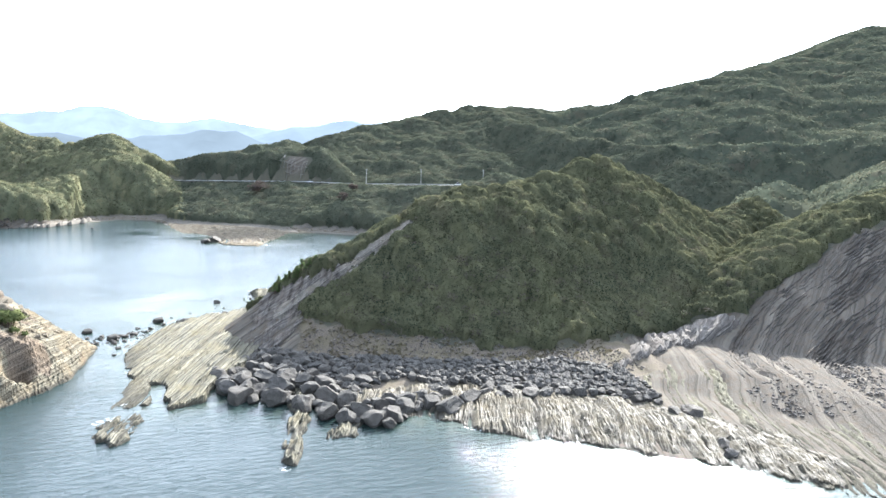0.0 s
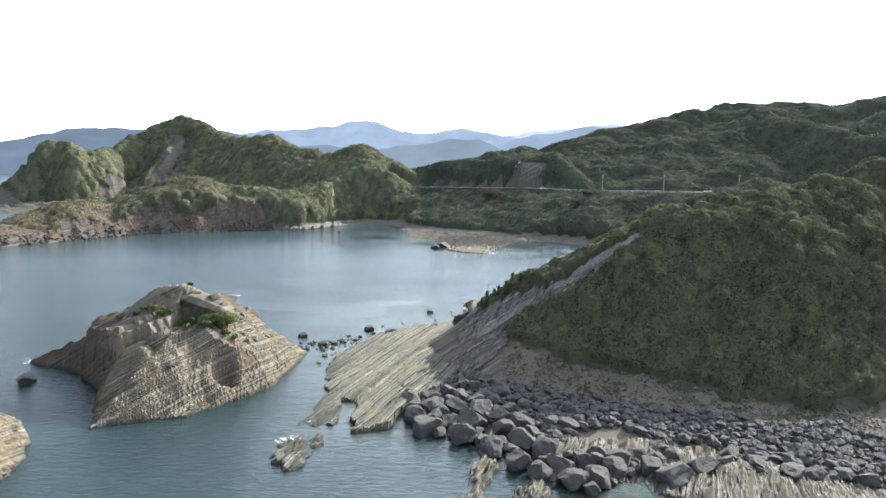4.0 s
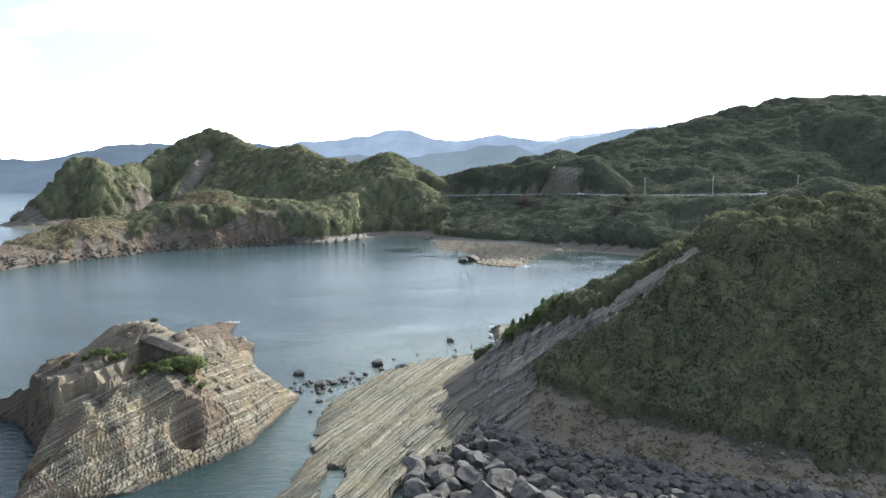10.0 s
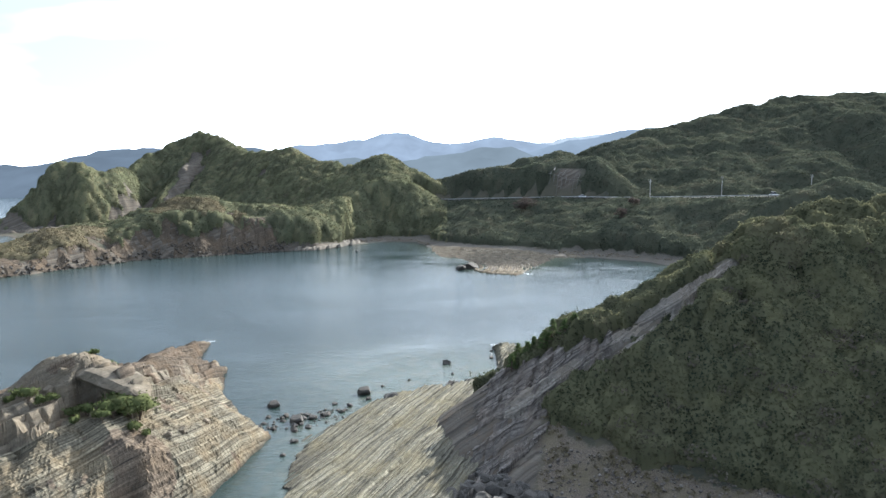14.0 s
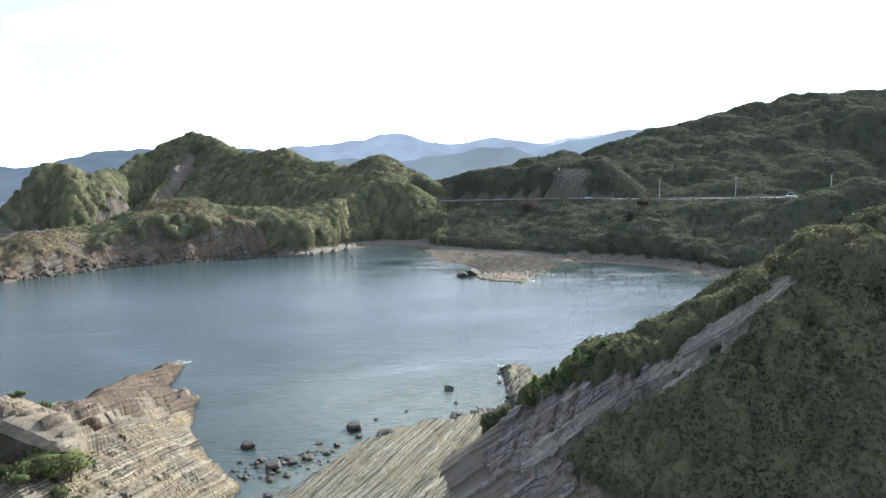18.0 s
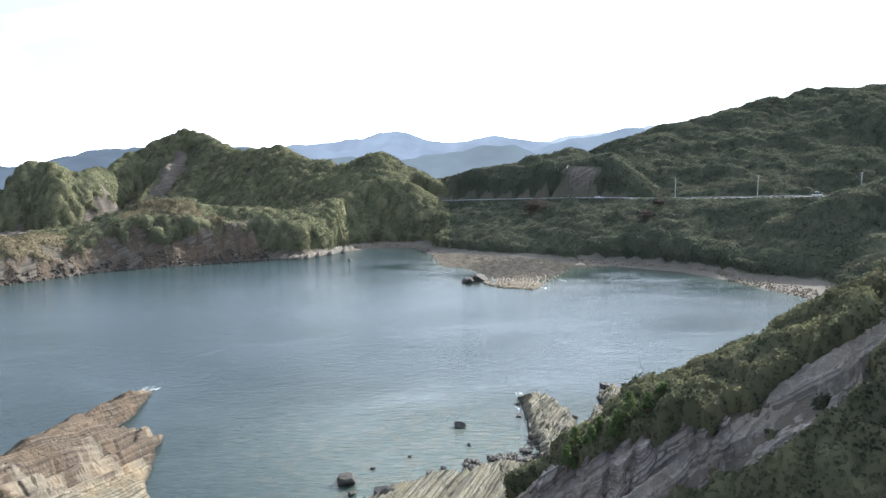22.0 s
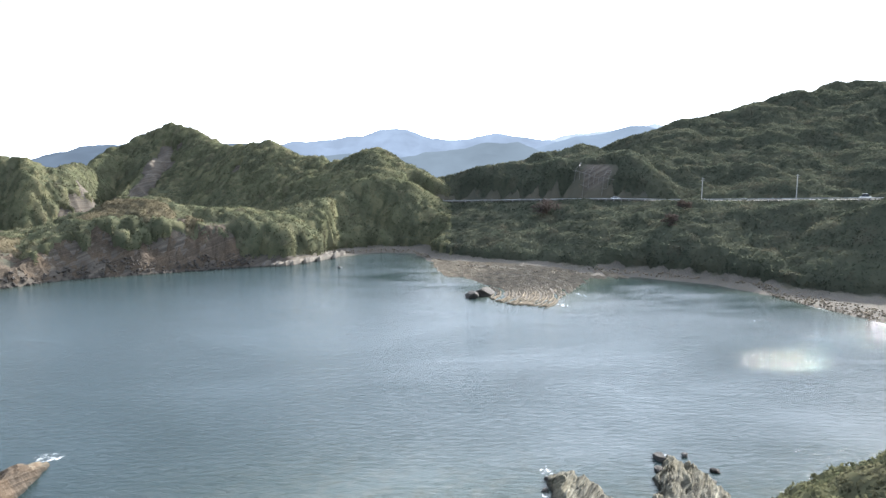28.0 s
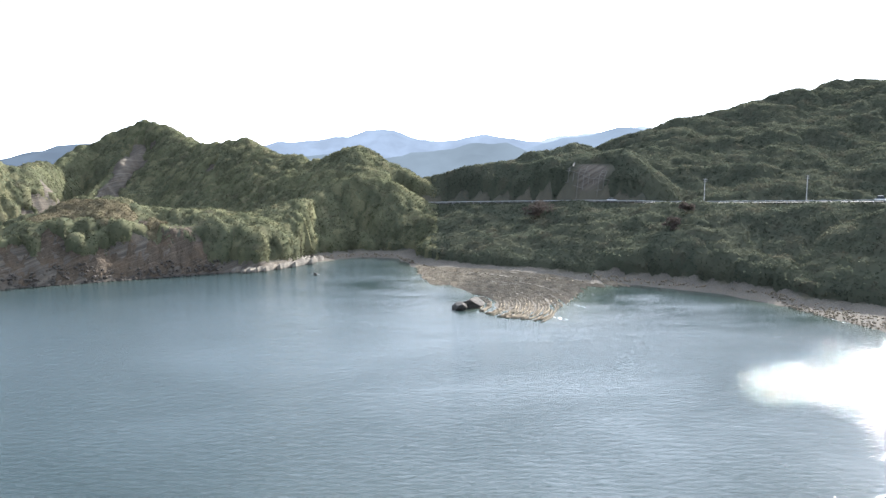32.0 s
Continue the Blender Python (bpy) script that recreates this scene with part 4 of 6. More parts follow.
def ledges(thing, poly, spacing, thick, rise, mat, seed, longest=26, gap=0.12, low=0.0, place=straight, span_o=None, span_t=None, mixed=0.0):
    rng = random.Random(seed)
    if span_o is None:
        os_, ts_ = [p[0] * ACROSS.x + p[1] * ACROSS.y for p in poly], [p[0] * STRIKE.x + p[1] * STRIKE.y for p in poly]
        span_o, span_t = (min(os_), max(os_)), (min(ts_), max(ts_))
    o = span_o[0] + 0.3 * spacing
    while o < span_o[1]:
        for t0, t1 in crossings(poly, o, place, *span_t):
            t = t0 + rng.uniform(-0.8, 0.6)
            while t < t1 - 1.0:
                e = min(t1 + rng.uniform(-0.6, 1.2), t + rng.uniform(0.35, 1.0) * longest)
                if e - t > 1.2 and rng.random() > gap:
                    part_mesh("ledge", ledge_mesh(o, t, e, spacing * rng.uniform(1.1, 1.7), thick * rng.uniform(0.5, 1.35), rise, mat if rng.random() > mixed else CLIFF, rng, low, place), thing)
                t = e + rng.uniform(0.05, 0.7)
        o += spacing * rng.uniform(0.65, 1.35)


def rock_group(name, label, at=(0, 0, 0)):
    ob = new(name)
    ob.location = at
    return tagged(ob, label, "rock ledge")


def poly_distance(x, y, poly):
    """Signed distance to a closed polygon, positive inside."""
    pts = np.array(poly, float)
    best, inside = np.full(x.shape, 1e9), np.zeros(x.shape, bool)
    for (ax, ay), (bx, by) in zip(pts, np.roll(pts, -1, 0)):
        dx, dy = bx - ax, by - ay
        t = np.clip(((x - ax) * dx + (y - ay) * dy) / (dx * dx + dy * dy), 0, 1)
        best = np.minimum(best, np.hypot(x - ax - t * dx, y - ay - t * dy))
        if ay != by:
            inside ^= ((ay > y) != (by > y)) & (x < dx * (y - ay) / dy + ax)
    return np.where(inside, best, -best)


def grooves(x, y, lt, lo):
    """Weathering drawn out along the strike of the beds."""
    return fbm((x * STRIKE.x + y * STRIKE.y) / lt, (x * ACROSS.x + y * ACROSS.y) / lo, 3)


def pieces_of(level):
    """Number the joined patches of equal level on a grid."""
    rows, cols = level.shape
    mark = np.full(level.shape, -1)
    flat, out, count = level.tolist(), mark.tolist(), 0
    for i in range(rows):
        for j in range(cols):
            if out[i][j] >= 0 or flat[i][j] < 0:
                continue
            todo, own = [(i, j)], flat[i][j]
            out[i][j] = count
            while todo:
                a, b = todo.pop()
                for c, e in ((a + 1, b), (a - 1, b), (a, b + 1), (a, b - 1)):
                    if 0 <= c < rows and 0 <= e < cols and out[c][e] < 0 and flat[c][e] == own:
                        out[c][e] = count
                        todo.append((c, e))
            count += 1
    return np.array(out), count


def bedded_rock(thing, poly, height, along, across, beds, mat, seed, name="rock_bed", cut_in=0.85, ragged=0.6, wave=0.25, foot=-1.2, rough=0.05, fine_to=None, second=None):
    """Rock weathered into its tilted beds, every bed a step with a broken edge. height(x, y, sd) gives the general
    surface; along and across are the spacing of the mesh; beds(u) gives a bed's thickness."""
    rs = np.random.RandomState(seed)
    pts = np.array(poly, float)
    t, o = pts @ np.array(STRIKE[:2]), pts @ np.array(ACROSS[:2])
    ts = np.arange(t.min() - 2, t.max() + 2, along)
    if fine_to is not None:
        ts = np.concatenate([ts[ts < fine_to], np.arange(fine_to, t.max() + 2, along * 3)])
    tt, oo = np.meshgrid(ts, np.arange(o.min() - 2, o.max() + 2, across), indexing="ij")
    tt = tt + along * 0.2 * rs.uniform(-1, 1, tt.shape)
    oo = oo + across * 0.2 * rs.uniform(-1, 1, oo.shape)
    x, y = tt * STRIKE.x + oo * ACROSS.x, tt * STRIKE.y + oo * ACROSS.y
    sd = poly_distance(x, y, poly) + ragged * fbm(x / 3 + seed, y / 3, 3)
    h = height(x, y, sd)
    wav = wave * vnoise(x / 7 + seed, y / 7) + 0.3 * wave * vnoise(x / 2.3, y / 2.3 + seed)
    u = x * BED.x + y * BED.y + h * BED.z + wav
    land_u = u[sd > 0]
    edges = [land_u.min() - 2]
    rng = random.Random(seed)
    while edges[-1] < land_u.max() + 2:
        edges.append(edges[-1] + beds(edges[-1]) * rng.uniform(0.55, 1.45))
    edges = np.array(edges)
    # hard beds stand out, soft ones weather back; a bed also breaks along its length
    level = np.clip(np.searchsorted(edges, u), 1, len(edges) - 1)
    thick = edges[level] - edges[level - 1]
    frac = np.clip((u - edges[level - 1]) / thick, 0, 1)
    s = np.clip((frac - 0.62) / 0.38, 0, 1)
    stand = rs.uniform(-0.5, 0.5, len(edges))[level] + 0.7 * vnoise(tt / 3.1 + level * 7.31, level * 3.7)
    chip = np.clip(vnoise(tt / 0.9 + level * 5.3, level * 1.9 + 4) - 0.25, 0, 1)
    u2 = edges[level - 1] + thick * (s * s * (3 - 2 * s) * cut_in + frac * (1 - cut_in)) + thick * (0.4 * stand * (1 - np.abs(2 * frac - 1)) - 0.8 * chip * (frac > 0.4))
    z = h + (u2 - u) / BED.z + rough * fbm(x / 0.7, y / 0.7 + seed, 2)
    drop = np.clip(-sd / 0.5, 0, 1)
    z = np.where(sd < 0, np.minimum(z, 0.3) * (1 - drop) + foot * drop, z)
    nt, no = x.shape
    mid = lambda a: 0.25 * (a[:-1, :-1] + a[1:, :-1] + a[:-1, 1:] + a[1:, 1:])
    cell = np.clip(np.searchsorted(edges, mid(u)), 1, len(edges) - 1)
    cell = np.where(mid(sd) > -0.5, cell, -1)
    own, count = pieces_of(cell)
    size = np.bincount(own[own >= 0], minlength=count)
    order = np.argsort(-size)
    named = set(int(k) for k in order[:260] if size[k] >= 24)
    i = (np.arange(nt - 1)[:, None] * no + np.arange(no - 1))
    quads = np.stack([i, i + no, i + no + 1, i + 1], -1)
    co = np.stack([x, y, z], -1).reshape(-1, 3)
    flat = own.ravel()
    todo = np.argsort(flat, kind="stable")
    todo = todo[flat[todo] >= 0]
    cuts = np.searchsorted(flat[todo], np.arange(count + 1))
    rest = []

    def colour(me, f):
        c = co[f].mean(1)
        for extra in second[0]:
            me.materials.append(extra)
        me.polygons.foreach_set("material_index", second[1](c[:, 0], c[:, 1], c[:, 2]).astype(np.int32))

    for k in range(count):
        f = quads.reshape(-1, 4)[todo[cuts[k]:cuts[k + 1]]]
        if k not in named:
            rest.append(f)
            continue
        used, back = np.unique(f, return_inverse=True)
        me = mesh_of(name, co[used], back.reshape(-1, 4), mat, False)
        if second:
            colour(me, f)
        part_mesh(name, me, thing)
    if rest:
        f = np.concatenate(rest)
        used, back = np.unique(f, return_inverse=True)
        me = mesh_of("broken_rock", co[used], back.reshape(-1, 4), mat, False)
        if second:
            colour(me, f)
        ob = part_mesh("broken_rock", me, thing)
        tagged(ob, kind="stuff")
    return mid(x), mid(y), np.where(cell > 0, mid(z), -9)


thin = lambda u: 0.5 if math.sin(u * 1.9) > 0.55 else 0.26
platform = rock_group("rock_platform", "pale tilted sandstone beds forming a wave-cut platform")
bedded_rock(platform, [(-23, 3), (-20, 17), (-21.5, 29), (-22.5, 43), (-19, 47.5), (-10, 61), (1, 65), (8, 66), (12, 58), (9.5, 44), (6, 30), (2, 20), (-4, 14), (-8, 2), (-13.5, 0), (-14.5, 13), (-17, 14), (-17, 3)],
            lambda x, y, sd: 0.15 + 0.07 * np.clip(x + 22, 0, 40) + 0.05 * np.clip(sd, 0, 9) + 0.3 * grooves(x, y, 16, 2.2) + 0.3 * np.abs(grooves(x + 40, y, 26, 1.3)), 0.7, 0.15, thin, STRATA, 3, "ledge", 0.9, 0.7, 0.15)
flank = rock_group("rock_flank", "grey tilted beds climbing from the platform to the headland")
bedded_rock(flank, [(-3, 15), (-1, 24), (3, 32), (6, 44), (6, 52), (8, 55), (11.7, 46.5), (16, 46), (20.6, 43.6), (25, 41.4), (28.5, 42), (27.5, 38.4), (20, 36.4), (14, 33.6), (15, 31), (12, 27), (6, 24)],
            lambda x, y, sd: np.maximum(land(x, y)[0], 0.6) + 0.05 + 1.1 * np.abs(grooves(x, y, 22, 1.9)), 0.4, 0.16, lambda u: 0.55 if math.sin(u * 2.3) > 0 else 0.9, FLANK_ROCK, 5, "ledge", 0.95, 1.2, 0.2, -1.2, 0.2)
rock_band = rock_group("rock_band", "pale bare sandstone beds cutting through the scrub")


def band_height(x, y, sd):
    h = land(x, y)[0]
    return h - 0.9 + 2.0 * outcrop(x, y, h)


bedded_rock(rock_band, [(9, 33), (10, 40), (14, 42), (24, 43), (36, 46), (48, 49), (49, 43), (44, 36), (30, 33.5), (18, 31), (12, 30)], band_height, 0.4, 0.2, lambda u: 0.6, BAND_ROCK, 6, "slab", 0.9, 0.3, 0.5, -1.2, 0.22)
skerry = lambda top: (lambda x, y, sd: top * np.clip(0.35 + sd / 2, 0, 1) + 0.3 * grooves(x, y, 6, 1.6) + 0.5 * np.abs(grooves(x + 20, y, 5, 1.0)) + 0.5 * np.clip(vnoise(x / 1.7, y / 2.3), 0, 1) - 0.2)
finger = rock_group("rock_finger", "narrow pale finger of bedded rock running into the bay")
bedded_rock(finger, [(12.5, 70), (11.5, 84), (12.5, 98), (15.5, 97), (20.5, 90), (20, 80), (18, 68)], skerry(1.6), 0.5, 0.16, thin, STRATA, 7, "ledge", 0.9, 0.7)
finger_two = rock_group("rock_finger", "second broken finger of bedded rock beside the headland")
bedded_rock(finger_two, [(20, 72), (24, 87), (28, 99), (31, 103), (34.5, 92), (32, 80), (28, 70)], skerry(1.5), 0.5, 0.16, thin, STRATA, 8, "ledge", 0.9, 1.1)
front = rock_group("front_ledges", "bright wet sandstone beds between boulders and sea")
bedded_rock(front, [(5, 2), (18, -10), (27, -17), (35, -24), (41, -31), (50, -37), (60, -44), (66, -51), (74, -62), (84, -54), (80, -34), (71, -18), (56, -8), (43, -2), (32, 3), (20, 4), (12, 4)],
            lambda x, y, sd: 0.1 + 0.1 * np.clip(sd, 0, 12) + 0.3 * grooves(x, y, 9, 2.4) + 0.35 * np.abs(grooves(x + 30, y, 16, 1.3)), 0.7, 0.18, thin, WET_STRATA, 9, "ledge", 0.9, 1.8, 0.15)
spit = rock_group("rock_spit", "thin line of bedded rock reaching into the sea")
bedded_rock(spit, [(8, 3), (4.5, -12), (0.5, -26), (2.6, -27.5), (7, -13), (11, 0)], skerry(0.9), 0.5, 0.16, thin, STRATA, 10, "ledge", 0.9, 0.7)
spit_two = rock_group("rock_spit", "short broken skerry of bedded rock beside the boulders")
bedded_rock(spit_two, [(16, -8), (12, -15), (10, -20), (13, -21), (18, -13)], skerry(0.5), 0.5, 0.16, thin, STRATA, 12, "ledge", 0.9, 1.2)
spit_three = rock_group("rock_spit", "small wet skerry off the tip of the platform")
bedded_rock(spit_three, [(-25, -8), (-22, -1), (-19, -1), (-19, -8), (-22, -12)], skerry(0.3), 0.5, 0.16, thin, STRATA, 13, "ledge", 0.9, 1.4)


def reef_line(t, o):
    """Arcs of beds round the inlet of the reef."""
    a = 2.1 - t / 30
    return Vector((1 + o * math.cos(a), 232 + 1.15 * o * math.sin(a), 0))


reef = rock_group("bay_reef", "broad brown reef of curved beds at the head of the bay")
ledges(reef, [(12, 222), (18, 213), (30, 208), (35, 221), (46, 245), (53, 262), (70, 264), (40, 285), (0, 300), (-9, 312), (-7, 290), (-2, 266), (6, 262), (14, 243)], 1.0, 0.28, lambda t, o: max(0.15, ground_at(*reef_line(t, o)[:2]) + 0.08) + 0.2 * math.sin(o * 0.9) ** 2, REEF_ROCK, 14, 34, 0.08, 0.0,
       reef_line, (11, 82), (0, 96))


def fold_line(t, o):
    """Beds of the fold: down the spur, then bending round to the shore."""
    turn = 0.034 * max(0.0, t - 52)
    a = math.radians(-169) + turn
    if t < 52:
        x, y = 168 - 0.98 * t, 6 - 0.19 * t
    else:
        x, y = 117 + (math.sin(a) - math.sin(math.radians(-169))) / 0.034, -3.9 - (math.cos(a) - math.cos(math.radians(-169))) / 0.034
    return Vector((x - o * math.sin(a), y + o * math.cos(a), 0))


fold = rock_group("folded_beds", "grey folded rock beds bending down to the shore")
ledges(fold, [(180, 6), (163, 3), (145, 0.5), (127, -1.5), (118, -4), (110, -6.5), (101, -11), (95, -18), (92, -28), (101, -30), (113, -31), (150, -32), (180, -22)], 0.85, 0.42, lambda t, o: ground_at(*fold_line(t, o)[:2]) - 0.05, CLIFF, 16, 75, 0.03, 0.0,
       fold_line, (-1, 24), (-12, 84), 0.0)
slab = rock_group("tilted_slab", "pale sloping slab of sandstone with an undercut edge")
bedded_rock(slab, [(74, -9.5), (85, -6.8), (97, -3.6), (104, -4.5), (110, -5.5), (116, -4), (113, 0.5), (108, 3.5), (94, 4.5), (83, -1.5)], lambda x, y, sd: land(x, y)[0] + 0.5 + 1.1 * np.clip(sd / 1.2, 0, 1) + 0.15 * fbm(x / 3, y / 3, 3), 0.6, 0.3,
            lambda u: 1.4, FLANK_ROCK, 18, "rock_bed", 0.8, 0.8, 0.3)


shelf = rock_group("shore_shelf", "pale flat beds of the foreshore below the fold")
bedded_rock(shelf, [(66, -24), (75, -15), (87, -12), (94, -17), (92, -27), (87, -39), (100, -47), (112, -52), (104, -76), (80, -66), (72, -60), (66, -48)],
            lambda x, y, sd: np.maximum(land(x, y)[0], 0.2) + 0.05 + 0.3 * np.abs(grooves(x, y, 12, 3.0)) + 0.12 * fbm(x / 2, y / 2, 3), 0.7, 0.3, lambda u: 0.7, SHELF_ROCK, 17, "ledge", 0.9, 1.5, 0.4)
cape = rock_group("cape_cliff", "brown sea cliff of steep broken beds")
bedded_rock(cape, [(-213, 184), (-193, 190), (-175, 220), (-151, 259), (-128, 271), (-110, 282), (-87, 295), (-94, 305), (-115, 294), (-135, 287), (-148, 283), (-159, 270), (-169, 256), (-180, 243), (-194, 226), (-208, 210), (-219, 198)],
            lambda x, y, sd: np.maximum(0.3, land(x, y)[0] + 0.45 + 0.7 * fbm(x / 5, y / 5, 3)), 0.8, 0.45, lambda u: 0.8, CAPE_ROCK, 25, "rock_bed", 0.8, 1.8, 0.5)
west_ledge = rock_group("shore_ledge", "pale sloping rock shelf under the western cliffs")
ledges(west_ledge, [(-86, 294), (-72, 294), (-56, 318), (-52, 332), (-60, 334), (-78, 306)], 1.6, 1.5, lambda t, o: 0.9, BAND_ROCK, 15, 16, 0.1)


# ---------------------------------------------------------------- sea stack
STACK_SHORE = np.array([(-83, 34), (-72, 29), (-62, 19), (-55, 1), (-42, 6.5), (-35, 14.5), (-31, 21), (-27.5, 43), (-35, 52), (-43, 64), (-47, 80), (-50, 82), (-53, 74), (-57, 76), (-56.5, 88), (-58.5, 102), (-64, 100),
                        (-67, 84), (-70, 66), (-78, 48)], float)
STACK_RIDGES = [[(-82, 34, 0.8), (-70, 31, 7), (-62, 30, 12), (-55, 30, 17), (-50, 30, 18.4), (-46.5, 28.6, 17.2), (-41.6, 28, 15.9)],
                [(-58, 23, 13.5), (-54, 17, 11.2), (-50, 12, 6.5), (-48.5, 8, 3.2), (-51, 4, 1.6), (-54, 1.8, 0.7)], [(-46, 31, 13), (-40, 36, 8.5), (-31, 42, 2.5)],
                [(-50, 34, 14.5), (-51.5, 48, 11), (-53.5, 62, 9.2), (-56, 74, 7.4), (-57, 84, 5), (-57.5, 95, 2.4)], [(-44, 40, 8), (-46, 54, 6), (-47, 66, 4), (-47.5, 72, 3.2), (-49, 78, 2)]]
BACK_RIDGE = np.array(STACK_RIDGES[3][1:], float)
SUMMIT_BLOCK = [(-54, 27), (-48, 28.2), (-45.5, 27.6), (-43.5, 26.2), (-41, 26), (-40.4, 28.6), (-42, 32), (-54, 36)]
STACK_CAP = [(-68, 25), (-62, 18), (-57, 15.5), (-53.5, 16.8), (-50, 17), (-47, 19.5), (-43.5, 21), (-42.5, 26), (-46, 32), (-56, 35), (-68, 34)]


def capped(height):
    """A hard massive bed lies on the thin ones and ends in a broken wall."""
    def both(x, y, sd):
        h = height(x, y, sd)
        inside = poly_distance(x, y, STACK_CAP) + 0.9 * vnoise(x / 1.7, y / 1.7) + 0.5 * vnoise(x / 0.7, y / 0.7)
        flat = 12.9 + 0.12 * (y - 17) - 0.33 * np.clip(-55 - x, 0, 20) + 0.5 * vnoise(x / 2.2 + 9, y / 2.2)
        h = np.where(inside > 0, np.maximum(h, np.minimum(flat, h + 4.5 * inside)), h)
        # joints cut the wall of the massive bed from top to foot
        h = h - np.where((inside > 0) & (inside < 2.2), 0.9 * np.clip(0.22 - np.abs(vnoise((x + 0.4 * y) / 2.4, 3 + 0 * y)), 0, 1) / 0.22, 0)
        # the summit block ends in an undercut wall above the bushes
        block = poly_distance(x, y, SUMMIT_BLOCK) + 0.35 * vnoise(x / 1.1, y / 1.1)
        foot = 11.2 - 0.5 * np.clip(x + 43, 0, 20) + 0.3 * vnoise(x, y) + 9 * np.clip(block + 0.45, 0, 9)
        near = (x > -49.5) & (y > 18) & ((y < 30.5) | (x > -41)) & (y < 37)
        return np.where(near, np.minimum(h, foot), h)
    return both


def island_height(ridges, fall, edge, seed, hollow=None):
    def height(x, y, sd):
        h = np.full(x.shape, -9.0)
        for rows in ridges:
            d, z = line_distance(x, y, np.array(rows, float))
            h = np.maximum(h, z - fall * (np.sqrt(d * d + 2.5) - 1.5))
        h = np.minimum(np.maximum(h, 0.5 + 0.12 * sd), 0.2 + edge * np.maximum(sd, 0)) + 0.9 * fbm(x / 7 + seed, y / 7, 2) * np.clip(sd / 3, 0, 1)
        if hollow:
            # towards the bay the beds break off in one even face
            face = np.minimum(11.3, 0.9 * sd) * np.clip((x + 60) / 6, 0, 1) * np.clip((56 - y) / 10, 0, 1)
            h = np.maximum(h, face + 0.5 * fbm(x / 4, y / 4, 3) * np.clip(sd / 3, 0, 1))
            h = h - hollow[2] * np.exp(-((x - hollow[0]) ** 2 + (y - hollow[1]) ** 2) / hollow[3])
        return np.maximum(h, 0.2)
    return height


def stack_rocks(x, y, z):
    """Which rock shows where on the stack: 0 thin beds, 1 brown, 2 massive bed, 3 reddish."""
    rag = fbm(x / 4, y / 4, 3)
    # low on the left face the brown also paints in shade and wet
    brown = (x + 56 + 2.5 * rag < np.where(y > 40, -4.0, np.where(z < 7.5, 0.8 - 0.2 * z, -3 - 0.25 * z))) | (line_distance(x, y, BACK_RIDGE)[0] + 2.5 * rag < 5) | (zone(x, y, -47.5, 71, 5, 6) + 0.4 * rag > 0.5)
    red = zone(x, y, -38, 19.6, 3.4, 3.6) + 0.8 * rag > 0.5
    return np.where(brown, 1, np.where(red, 3, np.where(-0.53 * x + 0.21 * y + 0.82 * z > 38.7, 2, 0)))


stack = tagged(new("sea_stack"), "ochre sea stack of tilted beds with a few shrubs", "sea stack")
STACK_GRID = bedded_rock(stack, STACK_SHORE.tolist(), capped(island_height(STACK_RIDGES, 0.95, 1.9, 0, (-38.4, 16.6, 6.5, 3.2))), 0.18, 0.2, lambda u: 0.4 if u < 38.5 else 1.7 if u < 43 else 0.6, STACK_ROCK, 20, "rock_bed", 0.92, 0.35, 0.3, -1.2, 0.06, 26,
                         ((CAPE_ROCK, MASSIVE_ROCK, RED_ROCK), stack_rocks))
islet = tagged(new("sea_rock"), "brown bedded rock islet beside the sea stack", "sea stack")
bedded_rock(islet, [(-60, -6), (-58, -14), (-64, -30), (-80, -34), (-92, -20), (-88, -2), (-74, 4), (-66, 2)], island_height([[(-66, -4, 5), (-74, -12, 9.5), (-84, -20, 7)]], 0.8, 2.0, 40), 0.5, 0.35, lambda u: 0.5,
            STACK_ROCK, 21, "rock_bed", 0.85, 0.8, 0.3)


def shrub(name, at, radius, count, leaf, mat, seed, label, stem=True):
    ob = new(name)
    ob.location = at
    bm = bmesh.new()
    rng = random.Random(seed)
    for k in range(4):
        a = rng.uniform(0, math.tau)
        tube(bm, (0, 0, -0.4 - 0.5 * radius), (0.4 * radius * math.cos(a), 0.4 * radius * math.sin(a), radius * 0.5), 0.06 * radius, 0.03 * radius, 6)
    part("stem", bm, BARK, ob)
    part_mesh("crown", foliage_mesh("crown", np.array([[0, 0, 0.0]]), np.array([radius]), count, leaf, mat, seed), ob)
    return tagged(ob, label, "shrub", "shrubs on the rock")


def stack_height(x, y):
    gx, gy, h = STACK_GRID
    return float(h.ravel()[np.argmin((gx - x) ** 2 + (gy - y) ** 2)])


for n_, (x_, y_, r_) in enumerate([(-42.8, 23.6, 1.9), (-41, 24.8, 1.9), (-42.2, 25, 2.6), (-40.6, 26, 2.3), (-46.2, 23.6, 1.2), (-43.2, 21.6, 1.2), (-39.8, 22.8, 1.2), (-48, 23.4, 1.1), (-50.2, 22.6, 0.9), (-51.8, 23, 1.1), (-53.4, 23, 1.2),
                                   (-55, 23.4, 1.0), (-56.6, 24, 0.9), (-46.4, 21, 0.8), (-50.4, 32, 0.7), (-49.2, 31.6, 0.6), (-50, 37, 1.0), (-38, 22.4, 0.7), (-60, 24, 0.8)]):
    shrub("shrub", (x_, y_, stack_height(x_, y_) + 0.5 * r_), r_, 190 if r_ > 1.2 else 90, 0.2, LEAF_BUSH, 60 + n_, "olive green shrub rooted in a ledge of the sea stack")


